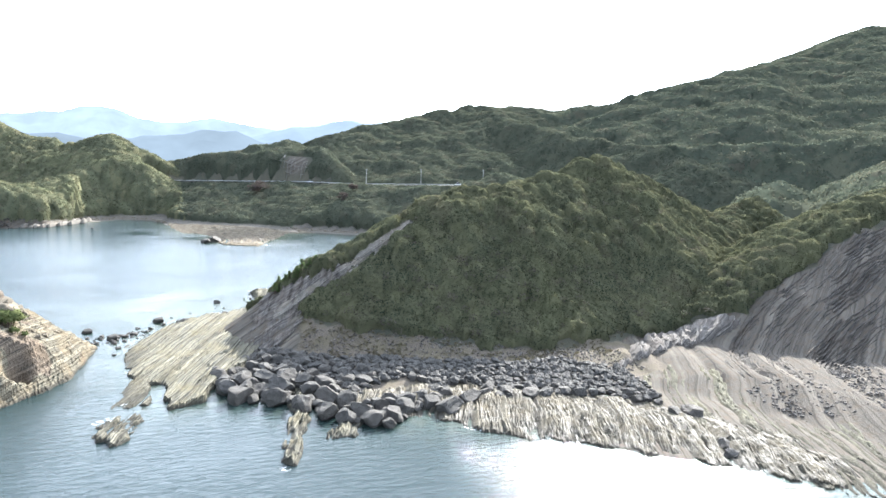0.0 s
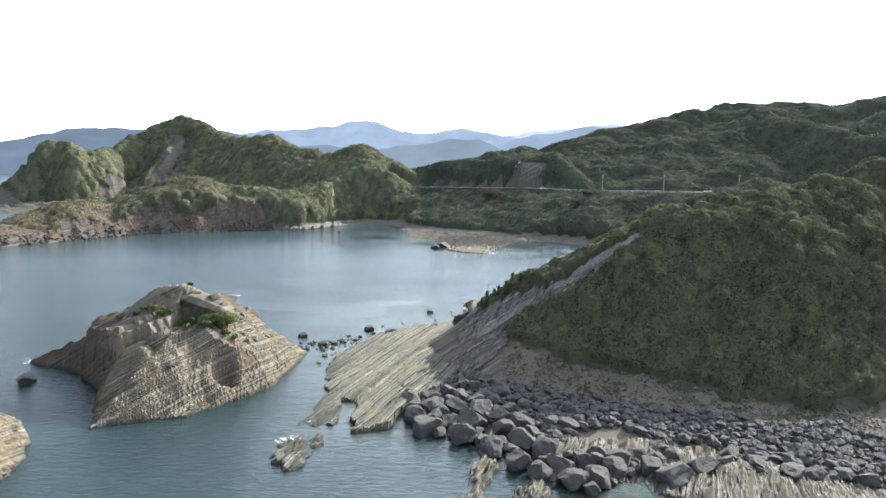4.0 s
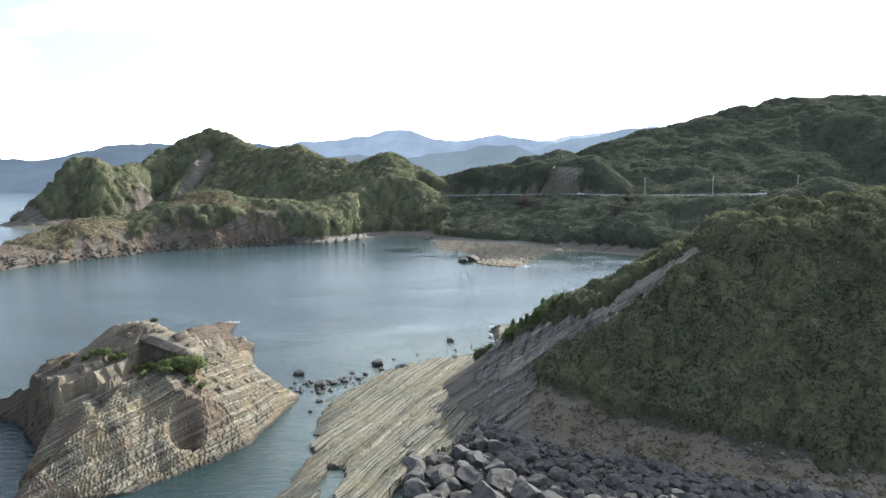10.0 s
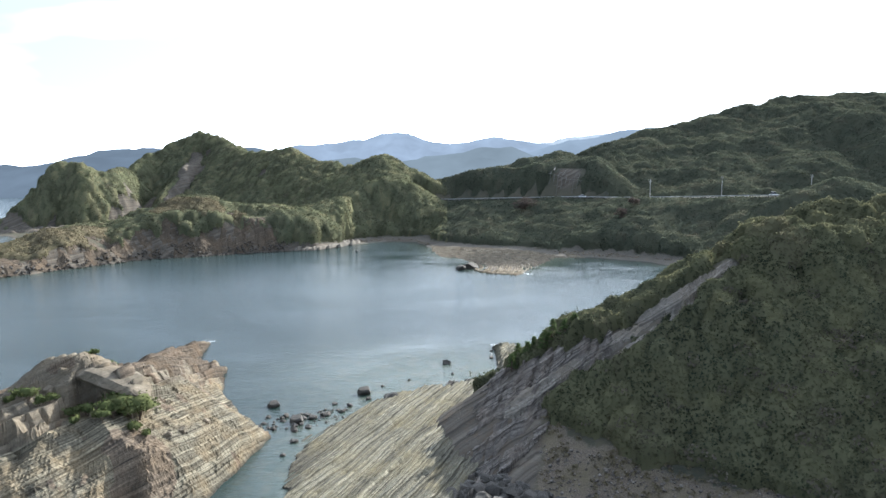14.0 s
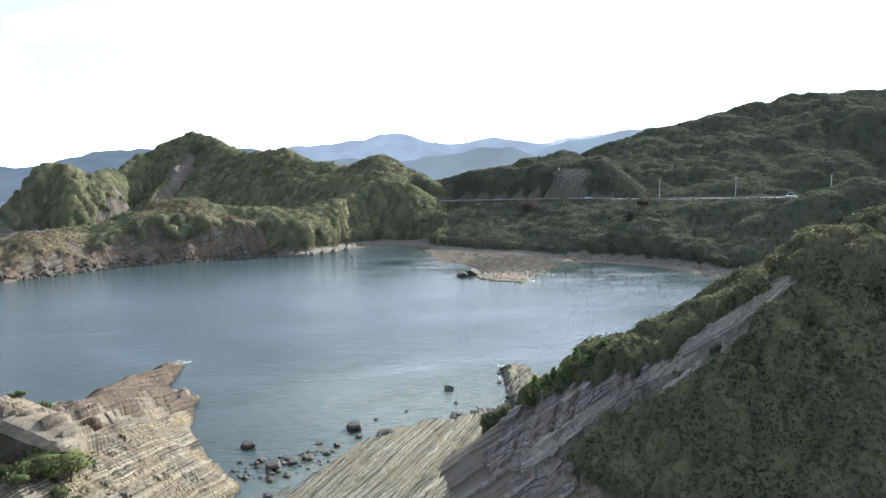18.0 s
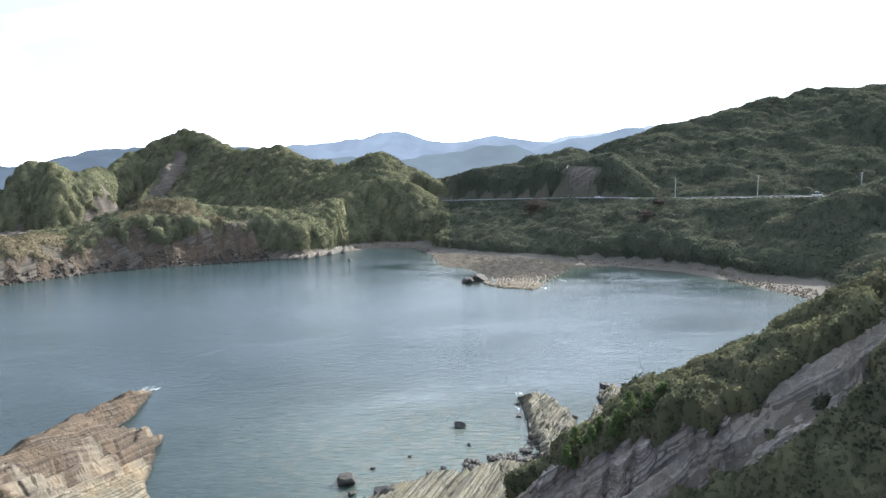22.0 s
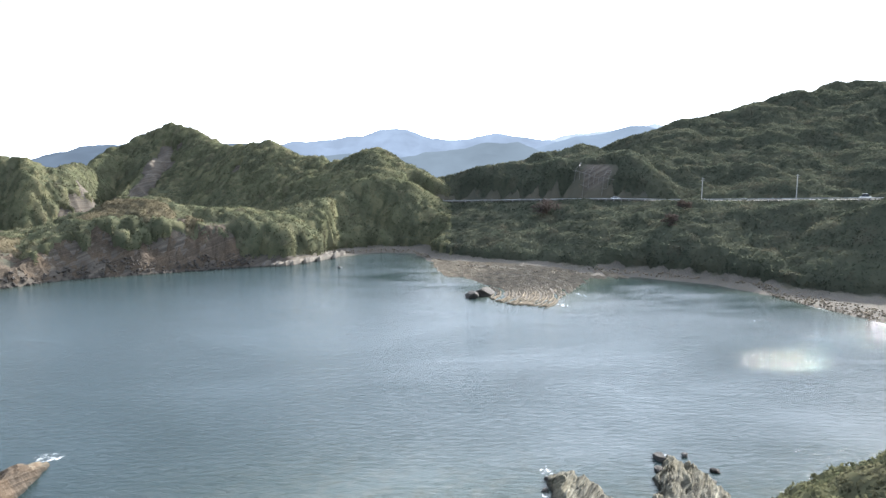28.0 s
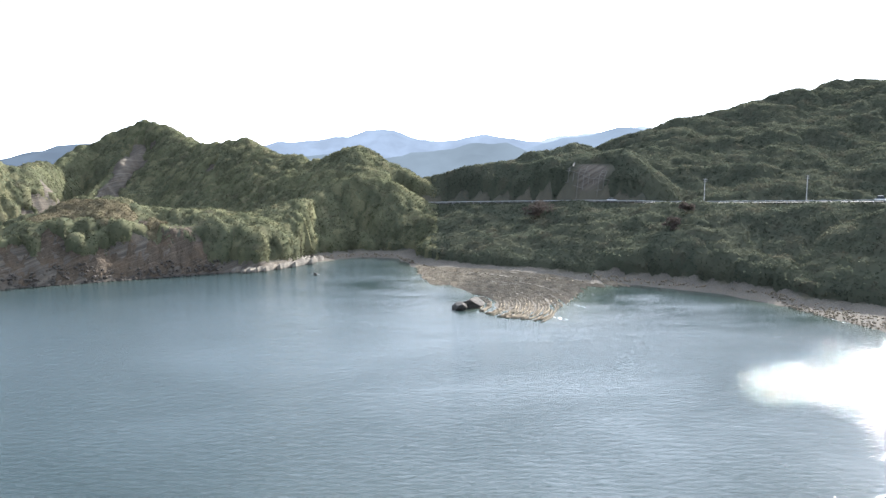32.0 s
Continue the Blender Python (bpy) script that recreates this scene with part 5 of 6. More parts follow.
# ---------------------------------------------------------------- boulders
def boulder_mesh(seed, detail=3, mat=None):
    rng = random.Random(seed)
    bm = bmesh.new()
    bmesh.ops.create_icosphere(bm, subdivisions=detail, radius=1.0)
    turn = Euler((rng.uniform(0, 3), rng.uniform(0, 3), rng.uniform(0, 3))).to_matrix()
    planes = [((turn @ Vector(d) + Vector((rng.gauss(0, 0.3), rng.gauss(0, 0.3), rng.gauss(0, 0.3)))).normalized(), rng.uniform(0.56, 0.78))
              for d in ((1, 0, 0), (-1, 0, 0), (0, 1, 0), (0, -1, 0), (0, 0, 1), (0, 0, -1))]
    planes += [(Vector((rng.gauss(0, 1), rng.gauss(0, 1), rng.gauss(0, 0.9))).normalized(), rng.uniform(0.64, 0.84)) for _ in range(6)]
    stretch = (rng.uniform(0.9, 1.3), rng.uniform(0.8, 1.05), rng.uniform(0.68, 0.92))
    for v in bm.verts:
        p = v.co.copy()
        for nrm, c in planes:
            d = p.dot(nrm) - c
            if d > 0:
                p -= nrm * d
        p += p.normalized() * (0.10 * noise.noise(p * 1.9 + Vector((seed, 0, 0))) + 0.05 * noise.noise(p * 5 + Vector((0, seed, 0))) + 0.025 * noise.noise(p * 11 + Vector((0, 0, seed))))
        v.co = Vector((p.x * stretch[0], p.y * stretch[1], p.z * stretch[2])) * 1.18
    me = bpy.data.meshes.new("boulder")
    bm.to_mesh(me)
    bm.free()
    me.materials.append(mat or BOULDER)
    return me


BOULDERS = [boulder_mesh(k) for k in range(14)]
FIELD_NEAR = np.array([(-6, 10, 0), (-1.5, 1, 0), (3, -1, 0), (10, -8, 0), (15, -13, 0), (20, -16.5, 0), (26, -12, 0), (32, -14, 0), (42, -11, 0), (47, -15, 0), (57, -16, 0), (66, -19, 0), (70, -24, 0)], float)
FIELD_REAR = np.array([(-6, 24, 0), (0, 28, 0), (4, 28, 0), (11, 21, 0), (20, 14.5, 0), (30, 9, 0), (41, 3.5, 0), (53, -0.5, 0), (65, -2, 0), (74, -9, 0)], float)


BARE_SPOTS = [(26.5, -3.5, 6.5, 4.0), (19.5, -6.0, 2.5, 2.5), (39, -7.5, 4.2, 3.4), (8, -1, 1.6, 5.0), (49, -12, 3, 2), (12.5, -9, 1.6, 3)]


def boulder_field():
    rs = np.random.RandomState(4)
    placed, small = [], []
    tries = [(2.5, 900), (1.9, 1500), (1.35, 2600), (0.95, 3400), (0.7, 2600)]
    for big, many in tries:
        for _ in range(many):
            x, y = rs.uniform(-6, 75), rs.uniform(-25, 29)
            near = np.interp(x, FIELD_NEAR[:, 0], FIELD_NEAR[:, 1])
            rear = np.interp(x, FIELD_REAR[:, 0], FIELD_REAR[:, 1])
            k = (y - near) / (rear - near)
            if not -0.08 < k < 1.0 or (0.05 > k and rs.rand() < 0.5):
                continue
            limit = max(0.75, (2.55 - 1.7 * np.clip(k - 0.05, 0, 1) - 0.022 * max(0, x - 10)) * (1.1 if x < 14 else 1))
            r = big * rs.uniform(0.78, 1.12)
            # pale bedrock shows through between the rocks in the front
            if r > limit or any(((x - a) / c) ** 2 + ((y - b) / d) ** 2 < 1 for a, b, c, d in BARE_SPOTS):
                continue
            if all((x - a) ** 2 + (y - b) ** 2 > (0.78 * (r + c)) ** 2 for a, b, c in placed):
                placed.append((x, y, r))
    placed.sort(key=lambda p: -p[2])
    return placed


ALL_BOULDERS = boulder_field()
for x_, y_, r_ in ALL_BOULDERS[:330]:
    ob_ = new("boulder", random.choice(BOULDERS))
    z_ = max(0.1, ground_at(x_, y_))
    ob_.matrix_world = Matrix.LocRotScale((x_, y_, z_ + 0.42 * r_), Euler((random.uniform(-0.3, 0.3), random.uniform(-0.3, 0.3), random.uniform(0, 6.28))), (r_, r_, r_))
    size_ = "huge" if r_ > 2 else "large" if r_ > 1.4 else "rounded"
    tagged(ob_, f"{size_} dark grey boulder in the shore rubble", "boulder", "boulders on the shore")


def small_boulders(rest):
    """The lesser boulders of the field, too many to count."""
    v, f, base = [], [], 0
    rs = np.random.RandomState(44)
    for k in range(4):
        BOULDERS.append(boulder_mesh(60 + k, 2))
    kinds = [(np.array([p.co[:] for p in me.vertices]), np.array([p.vertices[:] for p in me.polygons])) for me in BOULDERS[-4:]]
    for x, y, r in rest:
        co, tri = kinds[rs.randint(4)]
        a = rs.uniform(0, math.tau)
        c, s = math.cos(a), math.sin(a)
        v.append(np.stack([x + r * (c * co[:, 0] - s * co[:, 1]), y + r * (s * co[:, 0] + c * co[:, 1]), max(0.1, ground_at(x, y)) + r * (0.42 + co[:, 2])], 1))
        f.append(tri + base)
        base += len(co)
    del BOULDERS[-4:]
    tagged(new("small_boulders", mesh_of("small_boulders", np.concatenate(v), np.concatenate(f), BOULDER, False)), "lesser dark grey boulders of the shore rubble", "boulders", kind="stuff")


small_boulders(ALL_BOULDERS[330:])


def rubble(name, count, poly_x, low, high, r0, r1, seed, mat, label):
    """Small stones too many to count, in one mesh."""
    rs = np.random.RandomState(seed)
    kinds = []
    for k in range(5):
        me = boulder_mesh(200 + k, 1, mat)
        co = np.array([v.co[:] for v in me.vertices])
        kinds.append((co, np.array([p.vertices[:] for p in me.polygons])))
        bpy.data.meshes.remove(me)
    x = rs.uniform(*poly_x, count)
    lo, hi = np.interp(x, low[:, 0], low[:, 1]), np.interp(x, high[:, 0], high[:, 1])
    y = lo + (hi - lo) * rs.rand(count)
    z = np.maximum(land(x, y)[0], -0.1)
    for a, b, c, d in BARE_SPOTS if name == "shore_rubble" else ():
        z = np.where(((x - a) / c) ** 2 + ((y - b) / d) ** 2 < 1, -3, z)
    v, f, base = [], [], 0
    for i in range(count):
        co, tri = kinds[i % 5]
        r, a = rs.uniform(r0, r1) if rs.rand() > 0.12 else r1 * 1.3, rs.uniform(0, 6.28)
        c, s = math.cos(a), math.sin(a)
        p = co * r
        v.append(np.stack([x[i] + c * p[:, 0] - s * p[:, 1], y[i] + s * p[:, 0] + c * p[:, 1], z[i] + 0.3 * r + p[:, 2]], 1))
        f.append(tri + base)
        base += len(co)
    tagged(new(name, mesh_of(name, np.concatenate(v), np.concatenate(f), mat, False)), label, "stones", kind="stuff")


rubble("shore_rubble", 2600, (-3, 75), FIELD_NEAR + (0, 4, 0), FIELD_REAR + (0, 1, 0), 0.25, 0.75, 5, BOULDER, "smaller dark stones packed between the boulders")
rubble("scree", 2600, (13, 80), FIELD_REAR + (0, -2, 0), FIELD_REAR + (0, 9, 0), 0.05, 0.22, 11, FLANK_ROCK, "small grey stones scattered on the slope above the boulders")
rubble("fold_shingle", 2200, (90, 150), np.array([(90, -38, 0), (102, -47, 0), (150, -52, 0)], float), np.array([(90, -28, 0), (109, -27, 0), (150, -27, 0)], float), 0.08, 0.3, 8, FLANK_ROCK,
       "blue-grey shingle heaped at the foot of the fold")
rubble("bay_shingle", 900, (-60, 116), np.array([(-60, 326, 0), (-39, 341, 0), (-19, 339, 0), (0, 290, 0), (30, 272, 0), (68, 268, 0), (95, 252, 0), (116, 228, 0)], float),
       np.array([(-60, 334, 0), (-39, 347, 0), (-19, 345, 0), (0, 298, 0), (30, 280, 0), (68, 275, 0), (95, 260, 0), (116, 240, 0)], float), 0.12, 0.42, 6, REEF_ROCK, "grey shingle along the head of the bay")
rubble("inlet_shingle", 800, (106, 124), np.array([(106, 221, 0), (111, 204, 0), (119, 179, 0), (124, 160, 0)], float), np.array([(106, 250, 0), (111, 236, 0), (119, 214, 0), (124, 198, 0)], float), 0.1, 0.34, 13, REEF_ROCK,
       "dark shingle along the eastern inlet")
rubble("cliff_foot_stones", 700, (-195, -86), np.array([(-195, 187, 0), (-174, 219, 0), (-150, 258, 0), (-127, 270, 0), (-86, 293, 0)], float),
       np.array([(-195, 194, 0), (-174, 225, 0), (-150, 263, 0), (-127, 275, 0), (-86, 298, 0)], float), 0.25, 0.75, 7, CLIFF, "fallen brown stones at the foot of the cliffs")

rubble("shallow_stones", 110, (-31, -17), np.array([(-31, 46, 0), (-24, 46, 0), (-17, 50, 0)], float), np.array([(-31, 52, 0), (-24, 54, 0), (-17, 57, 0)], float), 0.15, 0.4, 9, BOULDER,
       "small dark stones lying in shallow water")
rubble("inlet_stones", 160, (1, 14), np.array([(1, 63, 0), (8, 66, 0), (14, 74, 0)], float), np.array([(1, 70, 0), (8, 73, 0), (14, 80, 0)], float), 0.2, 0.55, 10, BOULDER,
       "grey stones heaped between the headland and the rock finger")
for x_, y_, r_ in [(-15.2, 64, 1.5), (0.6, 83.5, 1.0), (-9.7, 60, 1.7), (-25, 49.5, 1.4), (-27.5, 52, 0.7), (-22.5, 51, 0.7), (-20.5, 52.5, 0.8), (-24.5, 45.5, 0.7), (-18, 54, 0.5), (-31, 57, 1.2), (-28, 46, 0.5),
                   (-12, 68, 0.35), (-7, 72, 0.3), (2, 76, 0.4), (-20, 58, 0.45), (-77, 22.5, 1.7), (6.5, 224, 2.4), (11, 228, 3.0), (9, 70, 0.8), (6, 70.5, 0.6), (10.5, 73, 0.7), (7.5, 68.5, 0.9),
                   (-48, 290, 0.8), (33.5, 104, 0.5), (36, 99, 0.6), (29.5, 103, 0.9), (30.6, 100.5, 0.8), (28.2, 99.5, 0.7), (32, 97.5, 1.0), (33.8, 95.5, 0.7), (30.2, 96.5, 0.6), (12.4, 96.5, 0.5), (11.4, 93.5, 0.45), (19.6, 91, 0.5), (11, 88, 0.5),
                   (20.4, 87, 0.5), (18.5, 75, 0.6), (20.2, 73.5, 0.5), (21, 76, 0.7), (-4, 66.5, 0.5), (-2, 68, 0.4), (3.5, 68.5, 0.6), (-14, 60.5, 0.5), (-17, 57, 0.6), (-22.5, 47, 0.5), (-23.5, 41, 0.5), (-24, 36, 0.4), (74, -31, 2.2), (71, -29.5, 2.0), (69, -43, 1.4), (67, -46, 1.2)]:
    ob_ = new("boulder", random.choice(BOULDERS))
    ob_.matrix_world = Matrix.LocRotScale((x_, y_, 0.25 * r_ + 0.02), Euler((random.uniform(-0.3, 0.3), 0.1, random.uniform(0, 6.28))), (r_ * 1.1, r_ * 0.9, r_ * 0.8))
    tagged(ob_, "dark wet boulder standing in shallow water", "boulder", "rocks in the water")


def block_mesh(seed):
    """A broken, squarish block with chipped edges."""
    rng = random.Random(seed)
    bm = bmesh.new()
    box(bm, (2.0, 1.6, 1.5), (0, 0, 0), 0.22)
    bmesh.ops.subdivide_edges(bm, edges=bm.edges[:], cuts=2, use_grid_fill=True)
    for v in bm.verts:
        v.co += v.co.normalized() * (0.16 * noise.noise(v.co * 1.1 + Vector((seed, 0, 0))) + 0.07 * noise.noise(v.co * 3 + Vector((0, seed, 0))))
    me = bpy.data.meshes.new("rock_block")
    bm.to_mesh(me)
    bm.free()
    me.materials.append(MASSIVE_ROCK)
    return me


ob_ = new("summit_overhang", boulder_mesh(303, 3, MASSIVE_ROCK))
ob_.parent = stack
ob_.matrix_world = Matrix.LocRotScale((-44.6, 27.6, 14.5), Euler((0.1, 0.22, -0.2)), (4.0, 2.3, 1.7))
for n_, (x_, y_, r_) in enumerate([(-50.6, 24.2, 0.9), (-52.2, 25.4, 0.8), (-49.4, 25.6, 0.8), (-51, 27, 0.7), (-47.6, 21.2, 0.9), (-36.4, 25, 0.6), (-35.6, 27.8, 0.7), (-34.2, 33, 0.7)]):
    ob_ = new("fallen_block", block_mesh(310 + n_ % 4))
    ob_.parent = stack
    ob_.matrix_world = Matrix.LocRotScale((x_, y_, stack_height(x_, y_) + 0.1 * r_), Euler((0.3 * math.sin(n_ * 3.1), -0.35, n_ * 1.3)), (r_ * 0.8, r_ * 0.8, r_ * 0.7))


# ---------------------------------------------------------------- pines on the edge of the headland
def pine(seed, height):
    rng = random.Random(seed)
    ob = new("pine_tree")
    bm = bmesh.new()
    pts = [(0, 0, -0.5)]
    for k in range(5):
        pts.append((pts[-1][0] + rng.uniform(-0.12, 0.12), pts[-1][1] + rng.uniform(-0.12, 0.12), height * (k + 1) / 5.2))
    for k in range(5):
        tube(bm, pts[k], pts[k + 1], 0.16 * (1 - k / 6), 0.16 * (1 - (k + 1) / 6), 7)
    tips = []
    for k in range(36):
        q = 0.2 + 0.8 * k / 36
        a, r = rng.uniform(0, math.tau), (1 - q) * height * 0.3 + 0.15
        b = Vector((r * math.cos(a), r * math.sin(a), height * q + 0.15 * r))
        tube(bm, (0, 0, height * q), b, 0.04, 0.015, 5)
        tips += [b * 1.0, Vector((b.x * 0.6, b.y * 0.6, b.z))]
    part("trunk", bm, BARK, ob)
    tips.append(Vector((0, 0, height)))
    me = foliage_mesh("crown", np.array([t[:] for t in tips]), np.full(len(tips), 0.3), 16, 0.11, LEAF_PINE, seed, 0.6, False)
    part_mesh("crown", me, ob)
    return tagged(ob, "small dark green pine on the headland's edge", "tree", "pines on the headland")


PINES = [(11.6, 46.6, 3.4), (12.8, 48.6, 4.6), (14.2, 47.2, 3.8), (15.6, 48.8, 4.4), (16.9, 46.6, 4.2), (18.4, 47.2, 5.2), (20.2, 46.4, 4.2), (14.8, 50.8, 3.8), (22, 47.4, 3.8)]
for n_, (x_, y_, h_) in enumerate(PINES):
    t_ = pine(80 + n_, 0.85 * h_)
    t_.location = (x_, y_, ground_at(x_, y_) - 0.1)


# ---------------------------------------------------------------- coast road
def ribbon(name, line, half, lift, mat, label="", kind="structure", thick=0.0):
    v, f = [], []
    for k in range(len(line)):
        a, b = line[max(0, k - 1)], line[min(len(line) - 1, k + 1)]
        n = np.array([-(b[1] - a[1]), b[0] - a[0]])
        n /= np.linalg.norm(n)
        for s in (-half, half):
            v.append((line[k][0] + n[0] * s, line[k][1] + n[1] * s, line[k][2] + lift))
    for k in range(len(line) - 1):
        f.append((2 * k, 2 * k + 1, 2 * k + 3, 2 * k + 2))
    return tagged(new(name, mesh_of(name, v, f, mat)), label, "road", kind=kind)


def smooth_line(line, step):
    d = np.concatenate([[0], np.cumsum(np.hypot(*np.diff(line[:, :2], axis=0).T))])
    s = np.arange(0, d[-1], step)
    return np.stack([np.interp(s, d, line[:, k]) for k in range(3)], 1)


FINE = smooth_line(ROAD, 4.0)
ribbon("road", FINE, 3.2, 0.35, ASPHALT, "grey coast road cut into the hillside")


def guard_rail():
    rail = new("guard_rail")
    tagged(rail, "white steel guard rail along the coast road", "guard rail")
    line = FINE.copy()
    for k in range(len(line)):
        a, b = FINE[max(0, k - 1)], FINE[min(len(line) - 1, k + 1)]
        n = np.array([b[1] - a[1], -(b[0] - a[0])])
        n /= np.linalg.norm(n)
        n = n if n[1] < 0 or (abs(n[1]) < 0.3 and n[0] < 0) else -n
        line[k, :2] += n * 3.4
    for a, b in zip(line[:-1], line[1:]):
        bm = bmesh.new()
        tube(bm, (a[0], a[1], a[2] + 1.0), (b[0], b[1], b[2] + 1.0), 0.15, 0.15, 6)
        part("beam", bm, STEEL, rail)
        bm = bmesh.new()
        tube(bm, (a[0], a[1], a[2] - 0.3), (a[0], a[1], a[2] + 1.2), 0.09, 0.09, 6)
        part("post", bm, STEEL, rail)


guard_rail()


def utility_pole(at, height=11.5):
    ob = new("utility_pole")
    ob.location = at
    bm = bmesh.new()
    tube(bm, (0, 0, -1), (0, 0, height), 0.2, 0.14, 10)
    part("pole", bm, POLE, ob)
    for z, w in ((height - 0.5, 1.8), (height - 1.4, 1.5)):
        bm = bmesh.new()
        box(bm, (w, 0.12, 0.12), (0, 0, z), 0.02)
        arm = part("crossarm", bm, POLE, ob)
        for dx in (-0.42, 0, 0.42):
            bm = bmesh.new()
            tube(bm, (dx * w, 0, z), (dx * w, 0, z + 0.32), 0.06, 0.04, 6)
            part("insulator", bm, STEEL, arm)
    return tagged(ob, "grey concrete utility pole beside the coast road", "utility pole", "poles along the road")


POLES = [(116.6, 316, 26.3), (146.5, 290, 27.9), (183, 270.5, 29)]
for p_ in POLES[:3]:
    utility_pole(p_)


def car(at, turn, body_mat, label, tall=1.5):
    ob = new("car")
    ob.matrix_world = pose(*at, 0, 0, turn)
    bm = bmesh.new()
    box(bm, (4.3, 1.7, 0.62), (0, 0, 0.62), 0.14)
    part("body", bm, body_mat, ob)
    bm = bmesh.new()
    r = bmesh.ops.create_cube(bm, size=1.0)
    for v in r["verts"]:
        top = v.co.z > 0
        v.co = Vector((v.co.x * (2.0 if top else 2.9) - 0.2, v.co.y * (1.35 if top else 1.6), 0.93 + (tall - 0.95 if top else 0)))
    bmesh.ops.bevel(bm, geom=bm.edges[:], offset=0.08, segments=2, affect="EDGES")
    cabin = part("cabin", bm, CAR_GLASS, ob, "dark glazed cabin")
    bm = bmesh.new()
    box(bm, (1.9, 1.36, 0.08), (-0.2, 0, tall), 0.03)
    part("roof", bm, body_mat, cabin)
    for x in (-1.35, 1.35):
        for y in (-0.78, 0.78):
            bm = bmesh.new()
            tube(bm, (x, y - 0.1, 0.32), (x, y + 0.1, 0.32), 0.32, 0.32, 14)
            w = part("wheel", bm, TYRE, ob)
            bm = bmesh.new()
            tube(bm, (x, y - 0.11, 0.32), (x, y + 0.11, 0.32), 0.18, 0.18, 10)
            part("rim", bm, STEEL, w)
    return tagged(ob, label, "car")


car((84, 344.6, 26.45), -37, CAR_WHITE, "small white car on the coast road")
car((168.5, 278.6, 29.5), -28, CAR_WHITE, "white van on the coast road beyond the poles", 2.1)


def slope_frame(first, last, rise, label):
    """Concrete lattice laid on the cut slope above the road, between two places on the road."""
    ob = new("slope_lattice")
    tagged(ob, label, "retaining wall")
    a, b = np.array(first, float), np.array(last, float)
    along = (b - a) / np.linalg.norm(b - a)
    up = np.array([-along[1], along[0]]) * (1 if along[0] > 0 else -1)
    n = int(np.linalg.norm(b - a) / 2.6)
    spot = lambda k, j: (lambda p: Vector((p[0], p[1], ground_at(p[0], p[1]) + 0.12)))(a + along * 2.6 * k + up * (6.5 + 1.7 * j))
    height = [max(2, int(rise * (0.7 + 0.4 * math.sin(1.7 * k + rise)))) for k in range(n + 1)]
    for k in range(n + 1):
        bm = bmesh.new()
        for j in range(height[k]):
            tube(bm, spot(k, j), spot(k, j + 1), 0.1, 0.1, 4)
        part("rib", bm, CONCRETE, ob)
        if k < n:
            for j in range(min(height[k], height[k + 1]) + 1):
                bm = bmesh.new()
                tube(bm, spot(k, j), spot(k + 1, j), 0.09, 0.09, 4)
                part("crossbeam", bm, CONCRETE, ob)
    return ob


lattice = slope_frame((58, 360), (86, 343), 6, "pale concrete lattice holding the cut slope above the road")
bm_ = bmesh.new()
for k_ in range(8):
    p_, q_ = (70 + 0.9 * k_, 368 + 2.2 * k_), (70.9 + 0.9 * k_, 370.2 + 2.2 * k_)
    tube(bm_, (*p_, ground_at(*p_) + 0.4), (*q_, ground_at(*q_) + 0.4), 0.45, 0.45, 4)
part("chute", bm_, CONCRETE, lattice, "concrete drainage chute")
slope_frame((-6, 388), (52, 364), 3, "weathered concrete lattice beside the western end of the road")


def broadleaf(at, radius, mat, seed, label):
    ob = new("tree")
    ob.location = at
    bm = bmesh.new()
    rng = random.Random(seed)
    tube(bm, (0, 0, -3.0), (0.1, 0, radius * 0.7), 0.22, 0.14, 8)
    for k in range(6):
        a = rng.uniform(0, math.tau)
        tube(bm, (0.1, 0, radius * 0.6), (0.6 * radius * math.cos(a), 0.6 * radius * math.sin(a), radius * rng.uniform(0.9, 1.3)), 0.1, 0.04, 6)
    part("trunk", bm, BARK, ob)
    rs = np.random.RandomState(seed)
    c = rs.normal(size=(9, 3)) * radius * (0.38, 0.38, 0.28) + (0, 0, radius * 0.9)
    part_mesh("crown", foliage_mesh("crown", c, np.full(9, radius * 0.55), 110, 0.3, mat, seed, 0.8, False), ob)
    return tagged(ob, label, "tree")


for n_, (x_, y_, r_) in enumerate([(47.8, 335, 5.0), (45.6, 333, 3.8), (94, 289, 3.4), (103, 300, 2.6)]):
    broadleaf((x_, y_, ground_at(x_, y_) + 1.2), r_, LEAF_RED, 120 + n_, "dull brown autumn tree on the slope below the road")


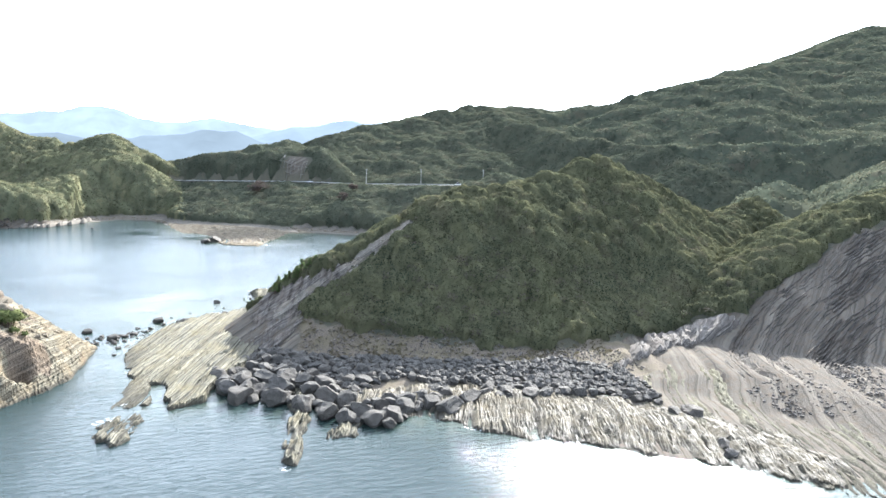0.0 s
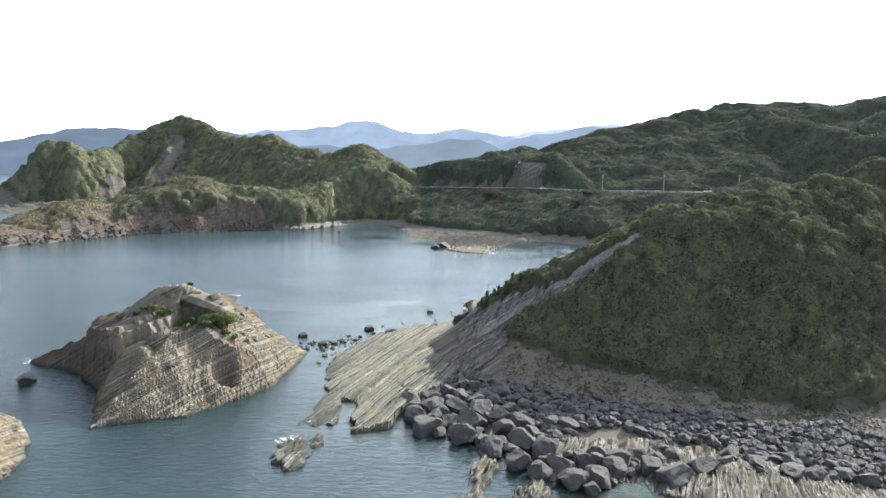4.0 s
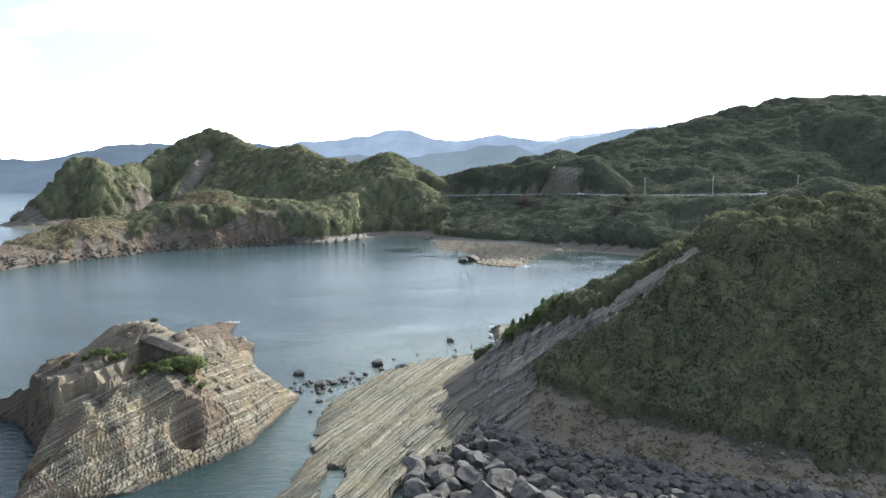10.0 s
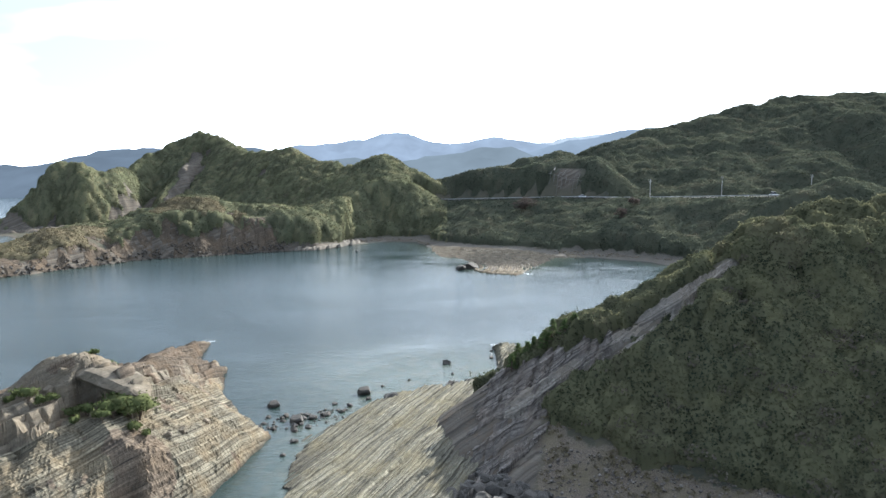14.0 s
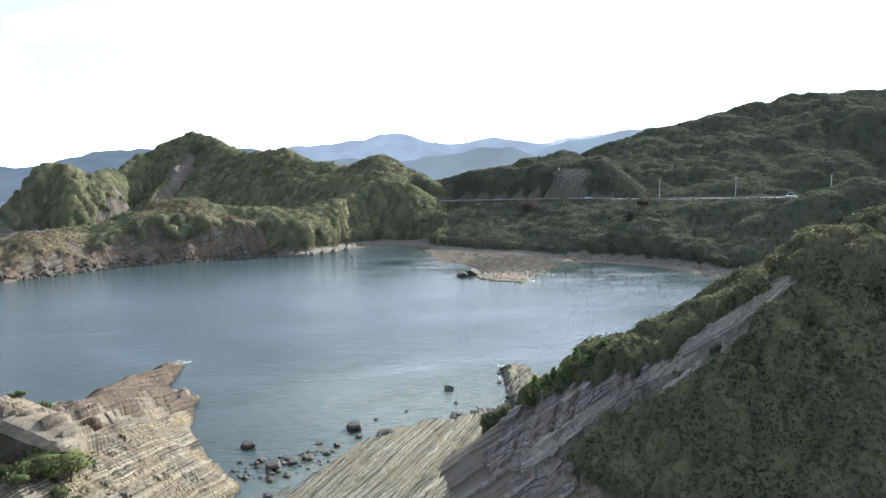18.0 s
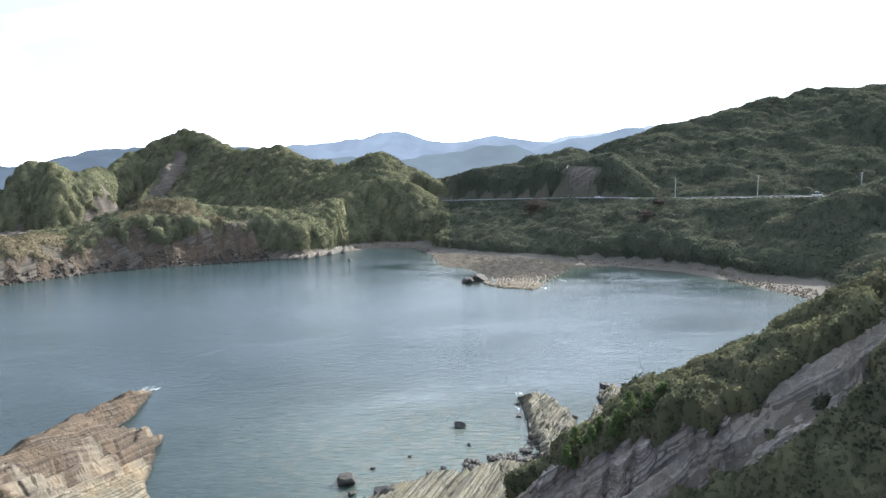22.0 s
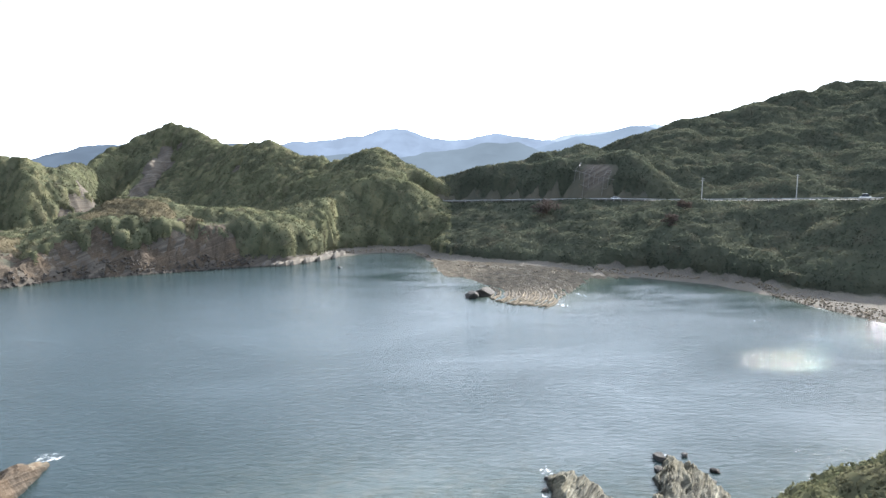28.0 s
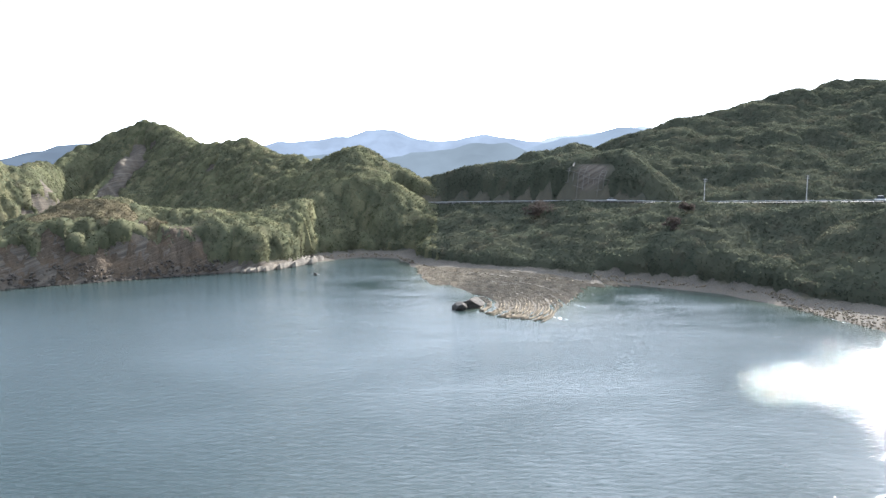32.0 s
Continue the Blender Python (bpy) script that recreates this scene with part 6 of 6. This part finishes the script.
# ---------------------------------------------------------------- surf
def foam_mat():
    m = Mat("sea_foam")
    f = m.noise(m.pos(), 1.1, 7, 0.75, 0.6)
    m.done((0.82, 0.85, 0.86), 0.6)
    tr = m.n("ShaderNodeBsdfTransparent")
    ms = m.n("ShaderNodeMixShader")
    m.link(m.ramp(f, 0.5, 0.64, 0.0, 0.85), ms.inputs[0])
    m.link(tr.outputs[0], ms.inputs[1])
    m.link(m.bsdf.outputs[0], ms.inputs[2])
    m.link(ms.outputs[0], m.nt.nodes["Material Output"].inputs["Surface"])
    return m.m


FOAM = foam_mat()


def foam(at, length, width, turn, seed):
    """A lacy patch of white water lying on the sea."""
    rng = random.Random(seed)
    n = 26
    v = [(0, 0, 0)]
    for k in range(n):
        a = k * math.tau / n
        r = 1 + 0.5 * noise.noise((math.cos(a) * 1.7 + seed, math.sin(a) * 1.7, 0.3))
        v.append((length * r * math.cos(a), width * r * math.sin(a), 0.004 * (k % 2)))
    me = bpy.data.meshes.new("surf_patch")
    me.from_pydata(v, [], [(0, 1 + k, 1 + (k + 1) % n) for k in range(n)])
    me.materials.append(FOAM)
    ob = new("surf_patch", me)
    ob.matrix_world = pose(at[0], at[1], 0.05, 0, 0, turn)
    tagged(ob, "white surf washing round a rock", "surf", "patches of surf", "stuff")


for n_, (x_, y_, l_, w_, t_) in enumerate([(-23, -2, 2.2, 1.2, 20), (-22, -8, 1.2, 0.8, 60), (-60, 103.5, 2.2, 1.6, 10), (-83.5, 35, 1.6, 2.2, 0), (12.5, 99, 0.8, 1.5, 0), (11.3, 92, 0.4, 2.4, 5), (-48, 290, 2.6, 0.5, 0),
                                          (34.5, 211, 1.2, 2.5, 40), (43.5, 228, 0.8, 3, 20), (110.5, 205, 0.5, 4, 12), (117, 184, 0.4, 5, 22), (84, 190, 1.6, 0.3, 0), (31, 104, 1.2, 0.6, 0), (-21, 5, 0.6, 2, 15),
                                          (1, -28, 0.8, 0.8, 0), (20, -13, 2.2, 0.5, -30), (48, -37, 3.5, 0.5, -35), (33, -24, 2.6, 0.5, -40), (6, 68.5, 2.2, 0.7, 20)]):
    foam((x_, y_), l_, w_, t_, n_)
